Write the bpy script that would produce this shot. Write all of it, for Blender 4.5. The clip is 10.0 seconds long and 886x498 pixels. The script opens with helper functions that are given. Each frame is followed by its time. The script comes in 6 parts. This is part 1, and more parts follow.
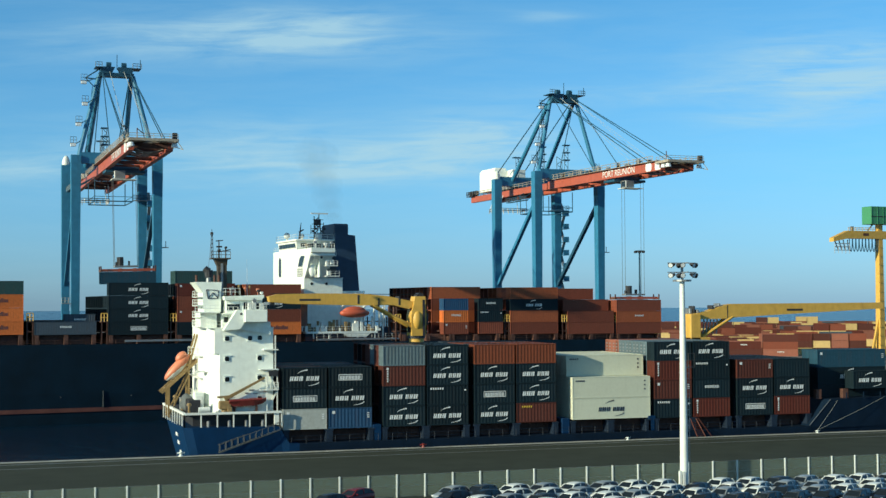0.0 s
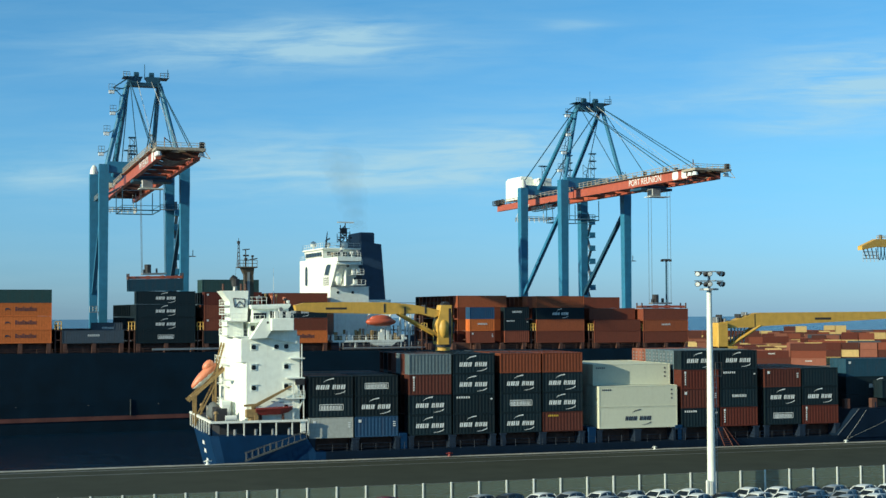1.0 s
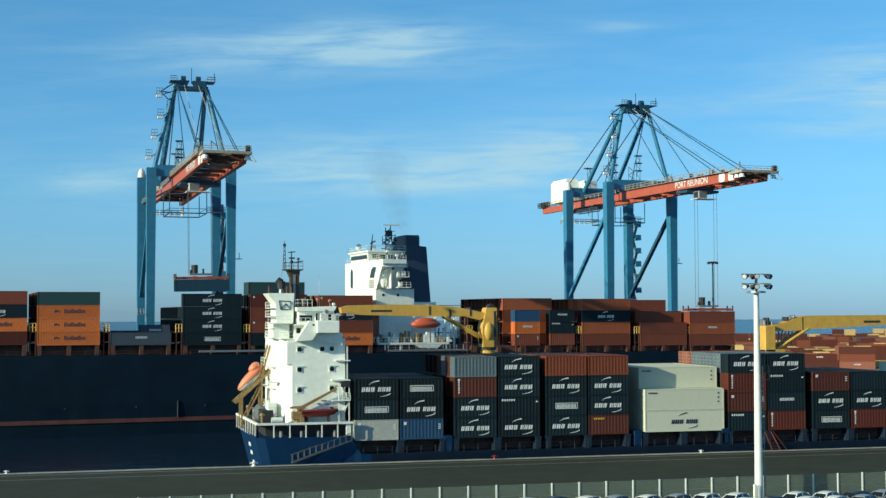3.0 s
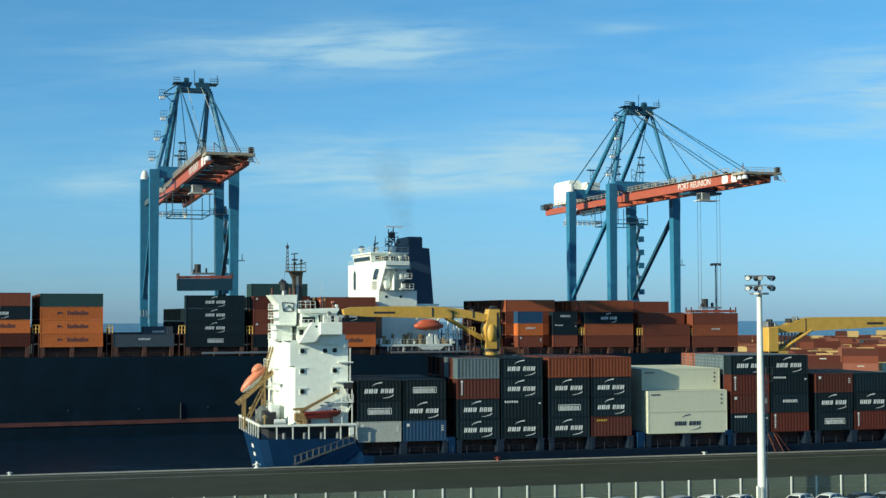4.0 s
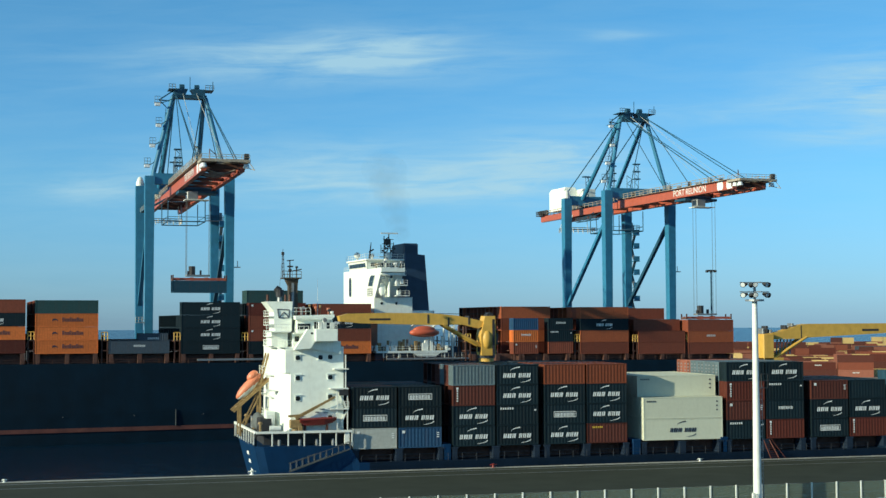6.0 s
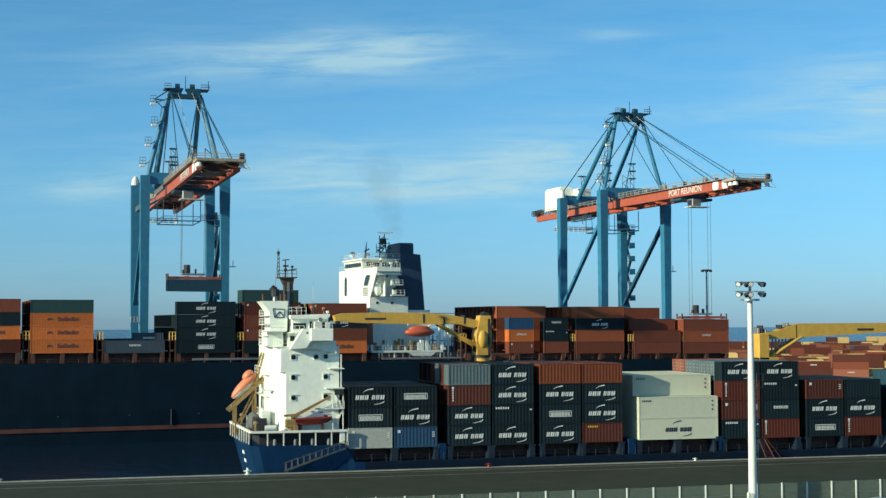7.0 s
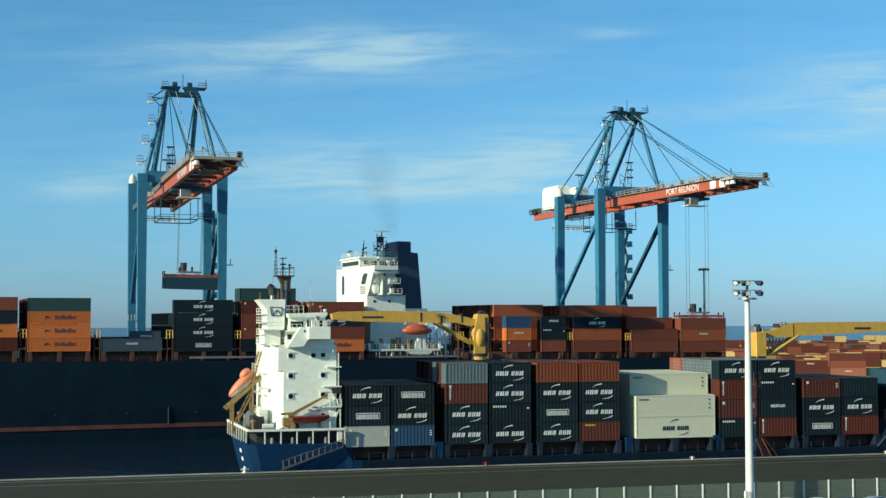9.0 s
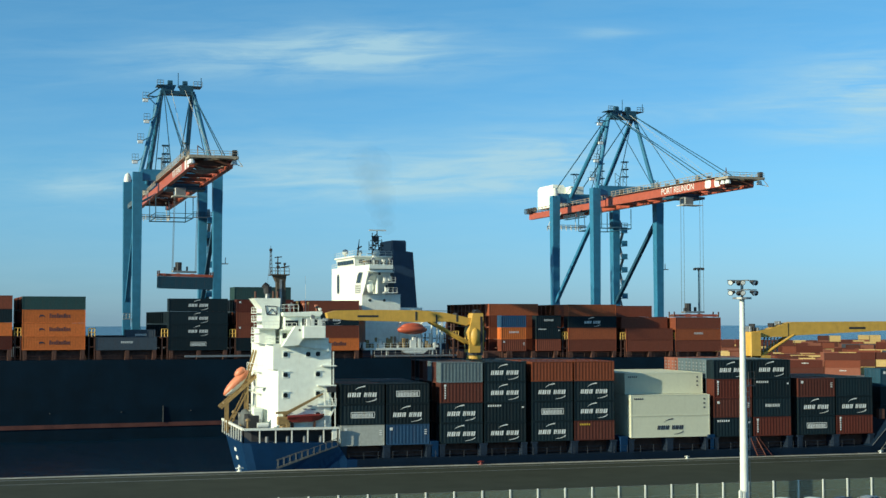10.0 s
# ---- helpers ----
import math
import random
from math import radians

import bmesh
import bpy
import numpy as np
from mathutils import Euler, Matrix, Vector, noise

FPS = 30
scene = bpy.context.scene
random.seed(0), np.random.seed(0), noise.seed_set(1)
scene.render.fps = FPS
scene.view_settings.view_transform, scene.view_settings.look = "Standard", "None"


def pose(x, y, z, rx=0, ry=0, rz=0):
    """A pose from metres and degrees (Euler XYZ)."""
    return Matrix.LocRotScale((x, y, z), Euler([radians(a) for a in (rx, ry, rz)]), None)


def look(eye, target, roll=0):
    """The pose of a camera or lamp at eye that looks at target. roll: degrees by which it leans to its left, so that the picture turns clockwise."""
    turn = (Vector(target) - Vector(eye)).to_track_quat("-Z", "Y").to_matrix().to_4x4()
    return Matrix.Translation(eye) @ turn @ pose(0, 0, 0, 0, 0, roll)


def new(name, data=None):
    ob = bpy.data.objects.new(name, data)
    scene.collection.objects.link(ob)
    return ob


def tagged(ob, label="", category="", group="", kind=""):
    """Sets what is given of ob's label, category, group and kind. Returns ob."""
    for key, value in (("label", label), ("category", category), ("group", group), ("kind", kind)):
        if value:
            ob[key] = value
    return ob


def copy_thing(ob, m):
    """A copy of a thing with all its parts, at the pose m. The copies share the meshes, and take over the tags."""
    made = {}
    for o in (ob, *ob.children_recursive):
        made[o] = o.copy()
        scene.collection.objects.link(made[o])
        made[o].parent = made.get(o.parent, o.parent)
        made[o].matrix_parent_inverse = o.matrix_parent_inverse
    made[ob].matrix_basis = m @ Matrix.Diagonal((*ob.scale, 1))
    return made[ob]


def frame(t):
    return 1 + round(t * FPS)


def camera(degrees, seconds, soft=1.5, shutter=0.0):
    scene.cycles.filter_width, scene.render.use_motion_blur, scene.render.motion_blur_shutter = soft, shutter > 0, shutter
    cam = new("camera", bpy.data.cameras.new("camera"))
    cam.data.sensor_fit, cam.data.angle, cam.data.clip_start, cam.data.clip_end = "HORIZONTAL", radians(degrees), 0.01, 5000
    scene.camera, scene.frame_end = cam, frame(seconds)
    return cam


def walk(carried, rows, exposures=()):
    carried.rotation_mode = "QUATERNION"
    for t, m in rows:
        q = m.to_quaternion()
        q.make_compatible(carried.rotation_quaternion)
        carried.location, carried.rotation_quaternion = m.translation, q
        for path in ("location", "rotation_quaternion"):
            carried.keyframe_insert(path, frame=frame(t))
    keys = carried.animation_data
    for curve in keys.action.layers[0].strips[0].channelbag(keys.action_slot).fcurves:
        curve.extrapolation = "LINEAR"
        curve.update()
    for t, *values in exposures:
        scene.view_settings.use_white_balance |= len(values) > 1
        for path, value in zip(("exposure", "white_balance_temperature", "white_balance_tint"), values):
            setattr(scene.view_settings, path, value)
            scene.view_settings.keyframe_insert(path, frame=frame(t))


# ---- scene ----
cam = camera(35.5, 10.0, soft=1.45)
EYE = (0.0, 0.0, 20.0)
# seconds, yaw, pitch, roll: a hand-held pan from one spot
ROWS = [
    (0.0, -17.100, 2.200, 0.270),
    (0.5, -17.058, 2.240, 0.232),
    (1.0, -16.019, 2.564, 0.252),
    (1.5, -15.492, 2.550, 0.249),
    (2.0, -14.808, 2.617, 0.273),
    (2.5, -14.369, 2.651, 0.226),
    (4.0, -14.032, 2.746, 0.192),
    (4.5, -14.114, 2.818, 0.199),
    (5.0, -14.130, 2.895, 0.212),
    (5.5, -14.145, 3.027, 0.211),
    (7.0, -14.401, 3.001, 0.191),
    (7.5, -14.388, 3.021, 0.128),
    (8.0, -14.424, 3.013, 0.106),
    (8.5, -14.467, 2.966, 0.081),
    (9.0, -14.510, 2.939, 0.142),
    (9.5, -14.609, 2.919, 0.101),
    (10.0, -14.715, 2.901, 0.062),
]
walk(cam, [(t, pose(*EYE, 90 + pitch, roll, yaw)) for t, yaw, pitch, roll in ROWS], [(0.0, 0.0, 6720, -3), (2.5, 0.0, 6680, -3), (5.7, 0.0, 6680, -3), (7.2, 0.0, 6920, -3), (10.0, 0.0, 6950, -3)])

# ---- light: low sun from the west, clear sky with thin cirrus ----
SUN_EL, SUN_AZ = radians(18.7), math.atan2(-1.0, -0.30)
scene.view_settings.exposure = 0.0
sun = new("sun", bpy.data.lights.new("sun", "SUN"))
sun.data.energy, sun.data.angle, sun.data.color = 5.6, radians(0.53), (1.0, 0.92, 0.72)
sun.matrix_world = look((-300, -90, 106), (0, 0, 0))


SKY_LOW, SKY_MID, SKY_TOP, SKY_HIGH, CLOUD = (0.525, 0.885, 1.82), (0.63, 1.115, 1.67), (0.62, 1.20, 1.60), (0.85, 1.0, 1.0), (4.7, 6.8, 8.5)


def make_world():
    """Clear evening sky, tinted by height, with thin wind-drawn cirrus."""
    w = bpy.data.worlds.new("sky")
    scene.world = w
    w.use_nodes = True
    nt = w.node_tree
    N, L = nt.nodes, nt.links
    N.clear()

    def put(socket, v):
        if isinstance(v, (int, float)):
            socket.default_value = v
        else:
            L.new(v, socket)

    def calc(op, a, b=0.0, c=None):
        n = N.new("ShaderNodeMath")
        n.operation = op
        put(n.inputs[0], a), put(n.inputs[1], b)
        if c is not None:
            put(n.inputs[2], c)
        return n.outputs[0]

    out, bg = N.new("ShaderNodeOutputWorld"), N.new("ShaderNodeBackground")
    sky = N.new("ShaderNodeTexSky")
    sky.sky_type, sky.sun_disc = "NISHITA", False
    sky.sun_elevation, sky.sun_rotation = SUN_EL, SUN_AZ
    sky.altitude, sky.air_density, sky.dust_density, sky.ozone_density = 10, 1.0, 0.3, 3.0
    co = N.new("ShaderNodeTexCoord")
    turn = N.new("ShaderNodeMapping")
    turn.inputs["Rotation"].default_value = (0, 0, radians(17.1))
    L.new(co.outputs["Generated"], turn.inputs["Vector"])
    sep = N.new("ShaderNodeSeparateXYZ")
    L.new(turn.outputs[0], sep.inputs[0])
    ahead = calc("MAXIMUM", sep.outputs["Y"], 0.05)
    px, pz = calc("DIVIDE", sep.outputs["X"], ahead), calc("DIVIDE", sep.outputs["Z"], ahead)
    # tint by height above the horizon
    tint = N.new("ShaderNodeValToRGB")
    el = tint.color_ramp.elements
    el[0].position, el[0].color = 0.0, (*SKY_LOW, 1)
    el[1].position, el[1].color = 0.24, (*SKY_TOP, 1)
    el.new(0.55).color = (*SKY_HIGH, 1)
    mid = el.new(0.10)
    mid.color = (*SKY_MID, 1)
    L.new(sep.outputs["Z"], tint.inputs[0])
    mul = N.new("ShaderNodeMix")
    mul.data_type, mul.blend_type = "RGBA", "MULTIPLY"
    mul.inputs[0].default_value = 1.0
    L.new(sky.outputs[0], mul.inputs[6]), L.new(tint.outputs[0], mul.inputs[7])
    # cirrus: soft banks, broken up by stretched noise
    total = None
    for cx, cz, sx, sz, k in ((-0.145, 0.192, 0.125, 0.016, 0.85), (-0.10, 0.205, 0.06, 0.010, 0.6), (-0.09, 0.190, 0.035, 0.006, 0.5), (0.285, 0.165, 0.075, 0.024, 1.25), (0.03, 0.120, 0.05, 0.016, 1.05),
                              (-0.12, 0.108, 0.14, 0.020, 0.85), (-0.02, 0.095, 0.09, 0.009, 0.75), (0.24, 0.132, 0.045, 0.008, 0.5), (0.075, 0.207, 0.025, 0.004, 0.4), (-0.30, 0.098, 0.05, 0.012, 0.5),
                              (0.16, 0.150, 0.10, 0.008, 0.3)):
        dx = calc("MULTIPLY", calc("SUBTRACT", px, cx), 1 / sx)
        dz = calc("MULTIPLY", calc("SUBTRACT", pz, cz), 1 / sz)
        r = calc("ADD", calc("MULTIPLY", dx, dx), calc("MULTIPLY", dz, dz))
        g = calc("MULTIPLY", calc("EXPONENT", calc("MULTIPLY", r, -1.0)), k)
        total = g if total is None else calc("ADD", total, g)
    flat = N.new("ShaderNodeCombineXYZ")
    put(flat.inputs[0], calc("MULTIPLY", calc("ADD", px, calc("MULTIPLY", pz, -0.8)), 7.0)), put(flat.inputs[1], calc("MULTIPLY", pz, 55.0))
    n1 = N.new("ShaderNodeTexNoise")
    n1.inputs["Scale"].default_value, n1.inputs["Detail"].default_value, n1.inputs["Roughness"].default_value = 1.6, 7, 0.62
    n1.inputs["Distortion"].default_value = 0.5
    L.new(flat.outputs[0], n1.inputs["Vector"])
    wisp = N.new("ShaderNodeMapRange")
    wisp.inputs["From Min"].default_value, wisp.inputs["From Max"].default_value = 0.30, 0.72
    L.new(n1.outputs[0], wisp.inputs["Value"])
    faint = calc("MULTIPLY", wisp.outputs[0], 0.10)
    cover = calc("MULTIPLY", calc("ADD", calc("MULTIPLY", total, calc("ADD", wisp.outputs[0], 0.12)), faint), 0.9)
    cover = calc("MINIMUM", cover, 0.75)
    mix = N.new("ShaderNodeMix")
    mix.data_type = "RGBA"
    mix.inputs[7].default_value = (*CLOUD, 1)
    L.new(cover, mix.inputs[0]), L.new(mul.outputs[2], mix.inputs[6])
    L.new(mix.outputs[2], bg.inputs["Color"])
    bg.inputs["Strength"].default_value = 0.10
    L.new(bg.outputs[0], out.inputs["Surface"])


make_world()


# ---- materials ----
def material(name, colour, rough=0.6, metal=0.0, grain=0.12, size=1.0, bump=0.0, each=0.0, dirt=0.0, dirt_colour=(0.12, 0.06, 0.03), streak=False, spec=0.5):
    """Paint or stone with variation at two scales, rust or grime stains, and a shade of its own for each object."""
    m = bpy.data.materials.new(name)
    m.use_nodes = True
    nt = m.node_tree
    N, L = nt.nodes, nt.links
    b = N["Principled BSDF"]
    b.inputs["Roughness"].default_value, b.inputs["Metallic"].default_value = rough, metal
    b.inputs["Specular IOR Level"].default_value = spec
    co = N.new("ShaderNodeTexCoord")
    n1 = N.new("ShaderNodeTexNoise")
    n1.inputs["Scale"].default_value, n1.inputs["Detail"].default_value = 2.2 / size, 5
    L.new(co.outputs["Object"], n1.inputs["Vector"])
    ramp = N.new("ShaderNodeMapRange")
    ramp.inputs["From Min"].default_value, ramp.inputs["From Max"].default_value = 0.3, 0.7
    ramp.inputs["To Min"].default_value, ramp.inputs["To Max"].default_value = 1 - grain, 1 + grain
    L.new(n1.outputs[0], ramp.inputs["Value"])
    value = ramp.outputs[0]
    if each:
        info = N.new("ShaderNodeObjectInfo")
        r2 = N.new("ShaderNodeMapRange")
        r2.inputs["To Min"].default_value, r2.inputs["To Max"].default_value = 1 - each, 1 + each
        L.new(info.outputs["Random"], r2.inputs["Value"])
        mul = N.new("ShaderNodeMath")
        mul.operation = "MULTIPLY"
        L.new(value, mul.inputs[0]), L.new(r2.outputs[0], mul.inputs[1])
        value = mul.outputs[0]
    mix = N.new("ShaderNodeVectorMath")
    mix.operation = "SCALE"
    mix.inputs[0].default_value = colour
    L.new(value, mix.inputs["Scale"])
    shade = mix.outputs[0]
    if dirt:
        n2 = N.new("ShaderNodeTexNoise")
        n2.inputs["Scale"].default_value, n2.inputs["Detail"].default_value = 0.55 / size, 8
        n2.inputs["Roughness"].default_value = 0.7
        mp = N.new("ShaderNodeMapping")
        mp.inputs["Scale"].default_value = (4, 4, 0.5) if streak else (1, 1, 1)
        L.new(co.outputs["Object"], mp.inputs["Vector"]), L.new(mp.outputs[0], n2.inputs["Vector"])
        cr = N.new("ShaderNodeMapRange")
        cr.inputs["From Min"].default_value, cr.inputs["From Max"].default_value = 0.52, 0.78
        cr.inputs["To Max"].default_value = dirt
        L.new(n2.outputs[0], cr.inputs["Value"])
        mx = N.new("ShaderNodeMix")
        mx.data_type = "RGBA"
        mx.inputs["B"].default_value = (*dirt_colour, 1)
        for i in mx.inputs:
            if i.name == "A" and i.type == "RGBA":
                L.new(shade, i)
            if i.name == "B" and i.type == "RGBA":
                i.default_value = (*dirt_colour, 1)
        L.new(cr.outputs[0], mx.inputs[0])
        shade = [o for o in mx.outputs if o.type == "RGBA"][0]
    L.new(shade, b.inputs["Base Color"])
    if bump:
        bp = N.new("ShaderNodeBump")
        bp.inputs["Strength"].default_value, bp.inputs["Distance"].default_value = 0.6, bump
        n3 = N.new("ShaderNodeTexNoise")
        n3.inputs["Scale"].default_value, n3.inputs["Detail"].default_value = 9 / size, 4
        L.new(co.outputs["Object"], n3.inputs["Vector"])
        L.new(n3.outputs[0], bp.inputs["Height"]), L.new(bp.outputs[0], b.inputs["Normal"])
    return m


def paint(name, c, rough=0.6, dirt=0.35, each=0.15, grain=0.1):
    return material(name, c, rough, 0, grain, 1.0, 0, each, dirt, (0.09, 0.05, 0.035), True, 0.25)


CT = {
    "navy": paint("navy container paint", (0.0058, 0.0152, 0.0215), dirt=0.12, each=0.3),
    "blue": paint("blue container paint", (0.022, 0.07, 0.15)),
    "teal": paint("pale blue container paint", (0.115, 0.16, 0.185)),
    "slate": paint("slate container paint", (0.055, 0.075, 0.10)),
    "green": paint("dark green container paint", (0.028, 0.068, 0.070)),
    "red": paint("red container paint", (0.102, 0.024, 0.016)),
    "rust": paint("rust orange container paint", (0.165, 0.044, 0.021)),
    "brown": paint("red brown container paint", (0.088, 0.026, 0.019)),
    "orange": paint("orange container paint", (0.62, 0.158, 0.042), dirt=0.25),
    # brown and rust again, with the far stacks' light and haze mixed in
    "clay": paint("red brown lightened for far stacks", (0.20, 0.055, 0.032)),
    "ember": paint("rust orange lightened for far stacks", (0.32, 0.085, 0.036)),
    "white": paint("white reefer paint", (0.60, 0.61, 0.49), dirt=0.08, each=0.04, grain=0.03),
    "grey": paint("pale grey container paint", (0.42, 0.44, 0.42), dirt=0.2),
    "tan": paint("tan container paint", (0.60, 0.42, 0.18), each=0.2),
    "petrol": paint("petrol blue container paint", (0.02, 0.066, 0.105)),
    "pink": paint("faded red container paint", (0.27, 0.098, 0.066), each=0.3),
}
M_MARK = material("white lettering paint", (0.72, 0.74, 0.74), 0.6, grain=0.15, dirt=0.2)
M_MARK_DARK = material("dark lettering paint", (0.03, 0.035, 0.06), 0.6)
M_MARK_GOLD = material("yellow lettering paint", (0.65, 0.42, 0.05), 0.6)
M_STEEL = material("galvanised steel", (0.30, 0.31, 0.32), 0.5, 0.6, dirt=0.3)
M_DARK = material("dark steel", (0.035, 0.035, 0.04), 0.6, 0.2)
M_WHITE = material("white ship paint", (0.87, 0.91, 0.84), 0.45, grain=0.05, dirt=0.22, dirt_colour=(0.42, 0.30, 0.18), streak=True, size=1.5)
M_RAIL = material("white rail paint", (0.74, 0.76, 0.72), 0.5, grain=0.08, dirt=0.3)
M_GLASS = material("dark window glass", (0.012, 0.016, 0.02), 0.08, grain=0.02)
M_BLUE = material("crane blue paint", (0.029, 0.170, 0.305), 0.5, grain=0.12, size=3, dirt=0.35, dirt_colour=(0.02, 0.085, 0.13), streak=True)
M_BLUE_DARK = material("dark crane blue paint", (0.014, 0.066, 0.115), 0.5, grain=0.12, size=2)
M_RED = material("crane boom red paint", (0.40, 0.09, 0.052), 0.5, grain=0.12, size=2, dirt=0.35, streak=True)
M_YELLOW = material("crane yellow paint", (0.62, 0.365, 0.072), 0.5, grain=0.1, size=2, dirt=0.35, dirt_colour=(0.2, 0.1, 0.03), streak=True)
M_FUNNEL = material("navy funnel paint", (0.016, 0.038, 0.078), 0.5, grain=0.15, size=3)
M_GOLD = material("ochre deck steel", (0.26, 0.17, 0.07), 0.6, grain=0.25, dirt=0.4)
M_BOAT = material("orange lifeboat", (0.66, 0.22, 0.12), 0.45, grain=0.08, dirt=0.2)
M_BOATRED = material("red rescue boat", (0.20, 0.024, 0.02), 0.5, dirt=0.2)
M_RUST = material("brown deck steel", (0.10, 0.042, 0.03), 0.75, grain=0.3, size=1.5)
M_HULL = material("navy hull paint", (0.0015, 0.0115, 0.024), 0.55, spec=0.2, grain=0.25, size=8, dirt=0.35, dirt_colour=(0.008, 0.022, 0.038), streak=True)
M_BOOT = material("red boot topping", (0.115, 0.036, 0.028), 0.6, grain=0.25, size=4, dirt=0.4)
M_HULLB = material("blue feeder hull paint", (0.0040, 0.030, 0.088), 0.6, grain=0.12, spec=0.12, size=4, dirt=0.3, dirt_colour=(0.012, 0.032, 0.085), streak=True)
M_HULLD = material("dark blue deck steel", (0.006, 0.016, 0.036), 0.6, grain=0.2, size=2)
M_ROPE = material("pale rope", (0.36, 0.37, 0.35), 0.9)
M_TYRE = material("tyre rubber", (0.012, 0.012, 0.013), 0.8)
M_LENS = material("lamp lens", (0.75, 0.78, 0.8), 0.15, grain=0.03)
M_CONC = material("quay concrete", (0.30, 0.30, 0.28), 0.85, grain=0.25, size=3, bump=0.01, dirt=0.5, dirt_colour=(0.12, 0.12, 0.11))
M_ASPH = material("asphalt apron", (0.040, 0.047, 0.037), 0.92, grain=0.16, size=9, bump=0.004, dirt=0.45, dirt_colour=(0.030, 0.033, 0.029), spec=0.15)
M_YARD = material("terminal paving", (0.16, 0.15, 0.14), 0.9, grain=0.2, size=10)
M_OLIVE = material("olive brown mast paint", (0.060, 0.046, 0.030), 0.6, grain=0.2, dirt=0.3)
M_WEATHER = material("weathered tan steel", (0.36, 0.31, 0.25), 0.65, grain=0.25, dirt=0.5, dirt_colour=(0.16, 0.09, 0.06))
# for the feeder's midship side and forecastle, darker than the stern's blue
M_FORE = material("darker navy feeder hull", (0.004, 0.013, 0.030), 0.6, grain=0.15, spec=0.15, size=4, dirt=0.3, dirt_colour=(0.012, 0.024, 0.045), streak=True)
M_GREEN = material("green machine paint", (0.06, 0.25, 0.12), 0.5, dirt=0.3)


def water_material():
    m = bpy.data.materials.new("sea water")
    m.use_nodes = True
    nt = m.node_tree
    N, L = nt.nodes, nt.links
    b = N["Principled BSDF"]
    b.inputs["Base Color"].default_value = (0.003, 0.015, 0.034, 1)
    b.inputs["Roughness"].default_value, b.inputs["Specular IOR Level"].default_value = 0.22, 0.09
    co = N.new("ShaderNodeTexCoord")
    n1, n2 = N.new("ShaderNodeTexNoise"), N.new("ShaderNodeTexNoise")
    n1.inputs["Scale"].default_value, n1.inputs["Detail"].default_value = 0.35, 6
    n2.inputs["Scale"].default_value, n2.inputs["Detail"].default_value = 0.04, 3
    add = N.new("ShaderNodeMath")
    add.operation = "ADD"
    bp = N.new("ShaderNodeBump")
    bp.inputs["Strength"].default_value, bp.inputs["Distance"].default_value = 0.8, 0.9
    for n in (n1, n2):
        L.new(co.outputs["Object"], n.inputs["Vector"])
    L.new(n1.outputs[0], add.inputs[0]), L.new(n2.outputs[0], add.inputs[1])
    L.new(add.outputs[0], bp.inputs["Height"]), L.new(bp.outputs[0], b.inputs["Normal"])
    return m


M_SEA = water_material()


# ---- building helpers ----
def box(bm, x0, x1, y0, y1, z0, z1, bevel=0.0):
    vs = [bm.verts.new((x, y, z)) for x in (x0, x1) for y in (y0, y1) for z in (z0, z1)]
    for q in ((0, 1, 3, 2), (4, 6, 7, 5), (0, 4, 5, 1), (2, 3, 7, 6), (0, 2, 6, 4), (1, 5, 7, 3)):
        bm.faces.new([vs[i] for i in q])
    if bevel:
        es = {e for v in vs for e in v.link_edges}
        bmesh.ops.bevel(bm, geom=list(es), offset=bevel, segments=1, affect="EDGES", profile=0.5)
    return bm


def sweep(bm, rings, cap=True):
    """Joins rings of equal length into a skin."""
    vv = [[bm.verts.new(p) for p in r] for r in rings]
    n = len(rings[0])
    for a, b in zip(vv, vv[1:]):
        for i in range(n):
            bm.faces.new((a[i], a[(i + 1) % n], b[(i + 1) % n], b[i]))
    if cap:
        bm.faces.new(vv[0][::-1]), bm.faces.new(vv[-1])
    return bm


def frame_of(p, q):
    d = (Vector(q) - Vector(p)).normalized()
    side = d.cross(Vector((0, 0, 1)))
    side = Vector((1, 0, 0)) if side.length < 1e-3 else side.normalized()
    return side, side.cross(d).normalized()


def beam(bm, p, q, w, h, w2=None, h2=None):
    """A box girder from p to q, w wide and h high, tapered if w2, h2 are given."""
    s, u = frame_of(p, q)
    rings = []
    for c, a, b in ((Vector(p), w, h), (Vector(q), w2 or w, h2 or h)):
        rings.append([c - s * a / 2 - u * b / 2, c + s * a / 2 - u * b / 2, c + s * a / 2 + u * b / 2, c - s * a / 2 + u * b / 2])
    return sweep(bm, rings)


def tube(bm, p, q, r, r2=None, n=8):
    s, u = frame_of(p, q)
    rings = []
    for c, a in ((Vector(p), r), (Vector(q), r if r2 is None else r2)):
        rings.append([c + s * a * math.cos(i * math.tau / n) + u * a * math.sin(i * math.tau / n) for i in range(n)])
    return sweep(bm, rings)


def hose(bm, pts, r, n=6):
    """One bent round bar through the points."""
    pts = [Vector(p) for p in pts]
    rings = []
    for i, c in enumerate(pts):
        s, u = frame_of(pts[max(0, i - 1)], pts[min(len(pts) - 1, i + 1)])
        rings.append([c + s * r * math.cos(k * math.tau / n) + u * r * math.sin(k * math.tau / n) for k in range(n)])
    return sweep(bm, rings)


def ball(bm, c, r, sx=1, sy=1, sz=1, n=8):
    m = Matrix.Translation(c) @ Matrix.Diagonal((r * sx, r * sy, r * sz, 1))
    bmesh.ops.create_uvsphere(bm, u_segments=n + 4, v_segments=n, radius=1, matrix=m)
    return bm


def prism(bm, pts, y0, y1):
    """An outline in x and z, pulled from y0 to y1."""
    return sweep(bm, [[(x, y0, z) for x, z in pts], [(x, y1, z) for x, z in pts]])


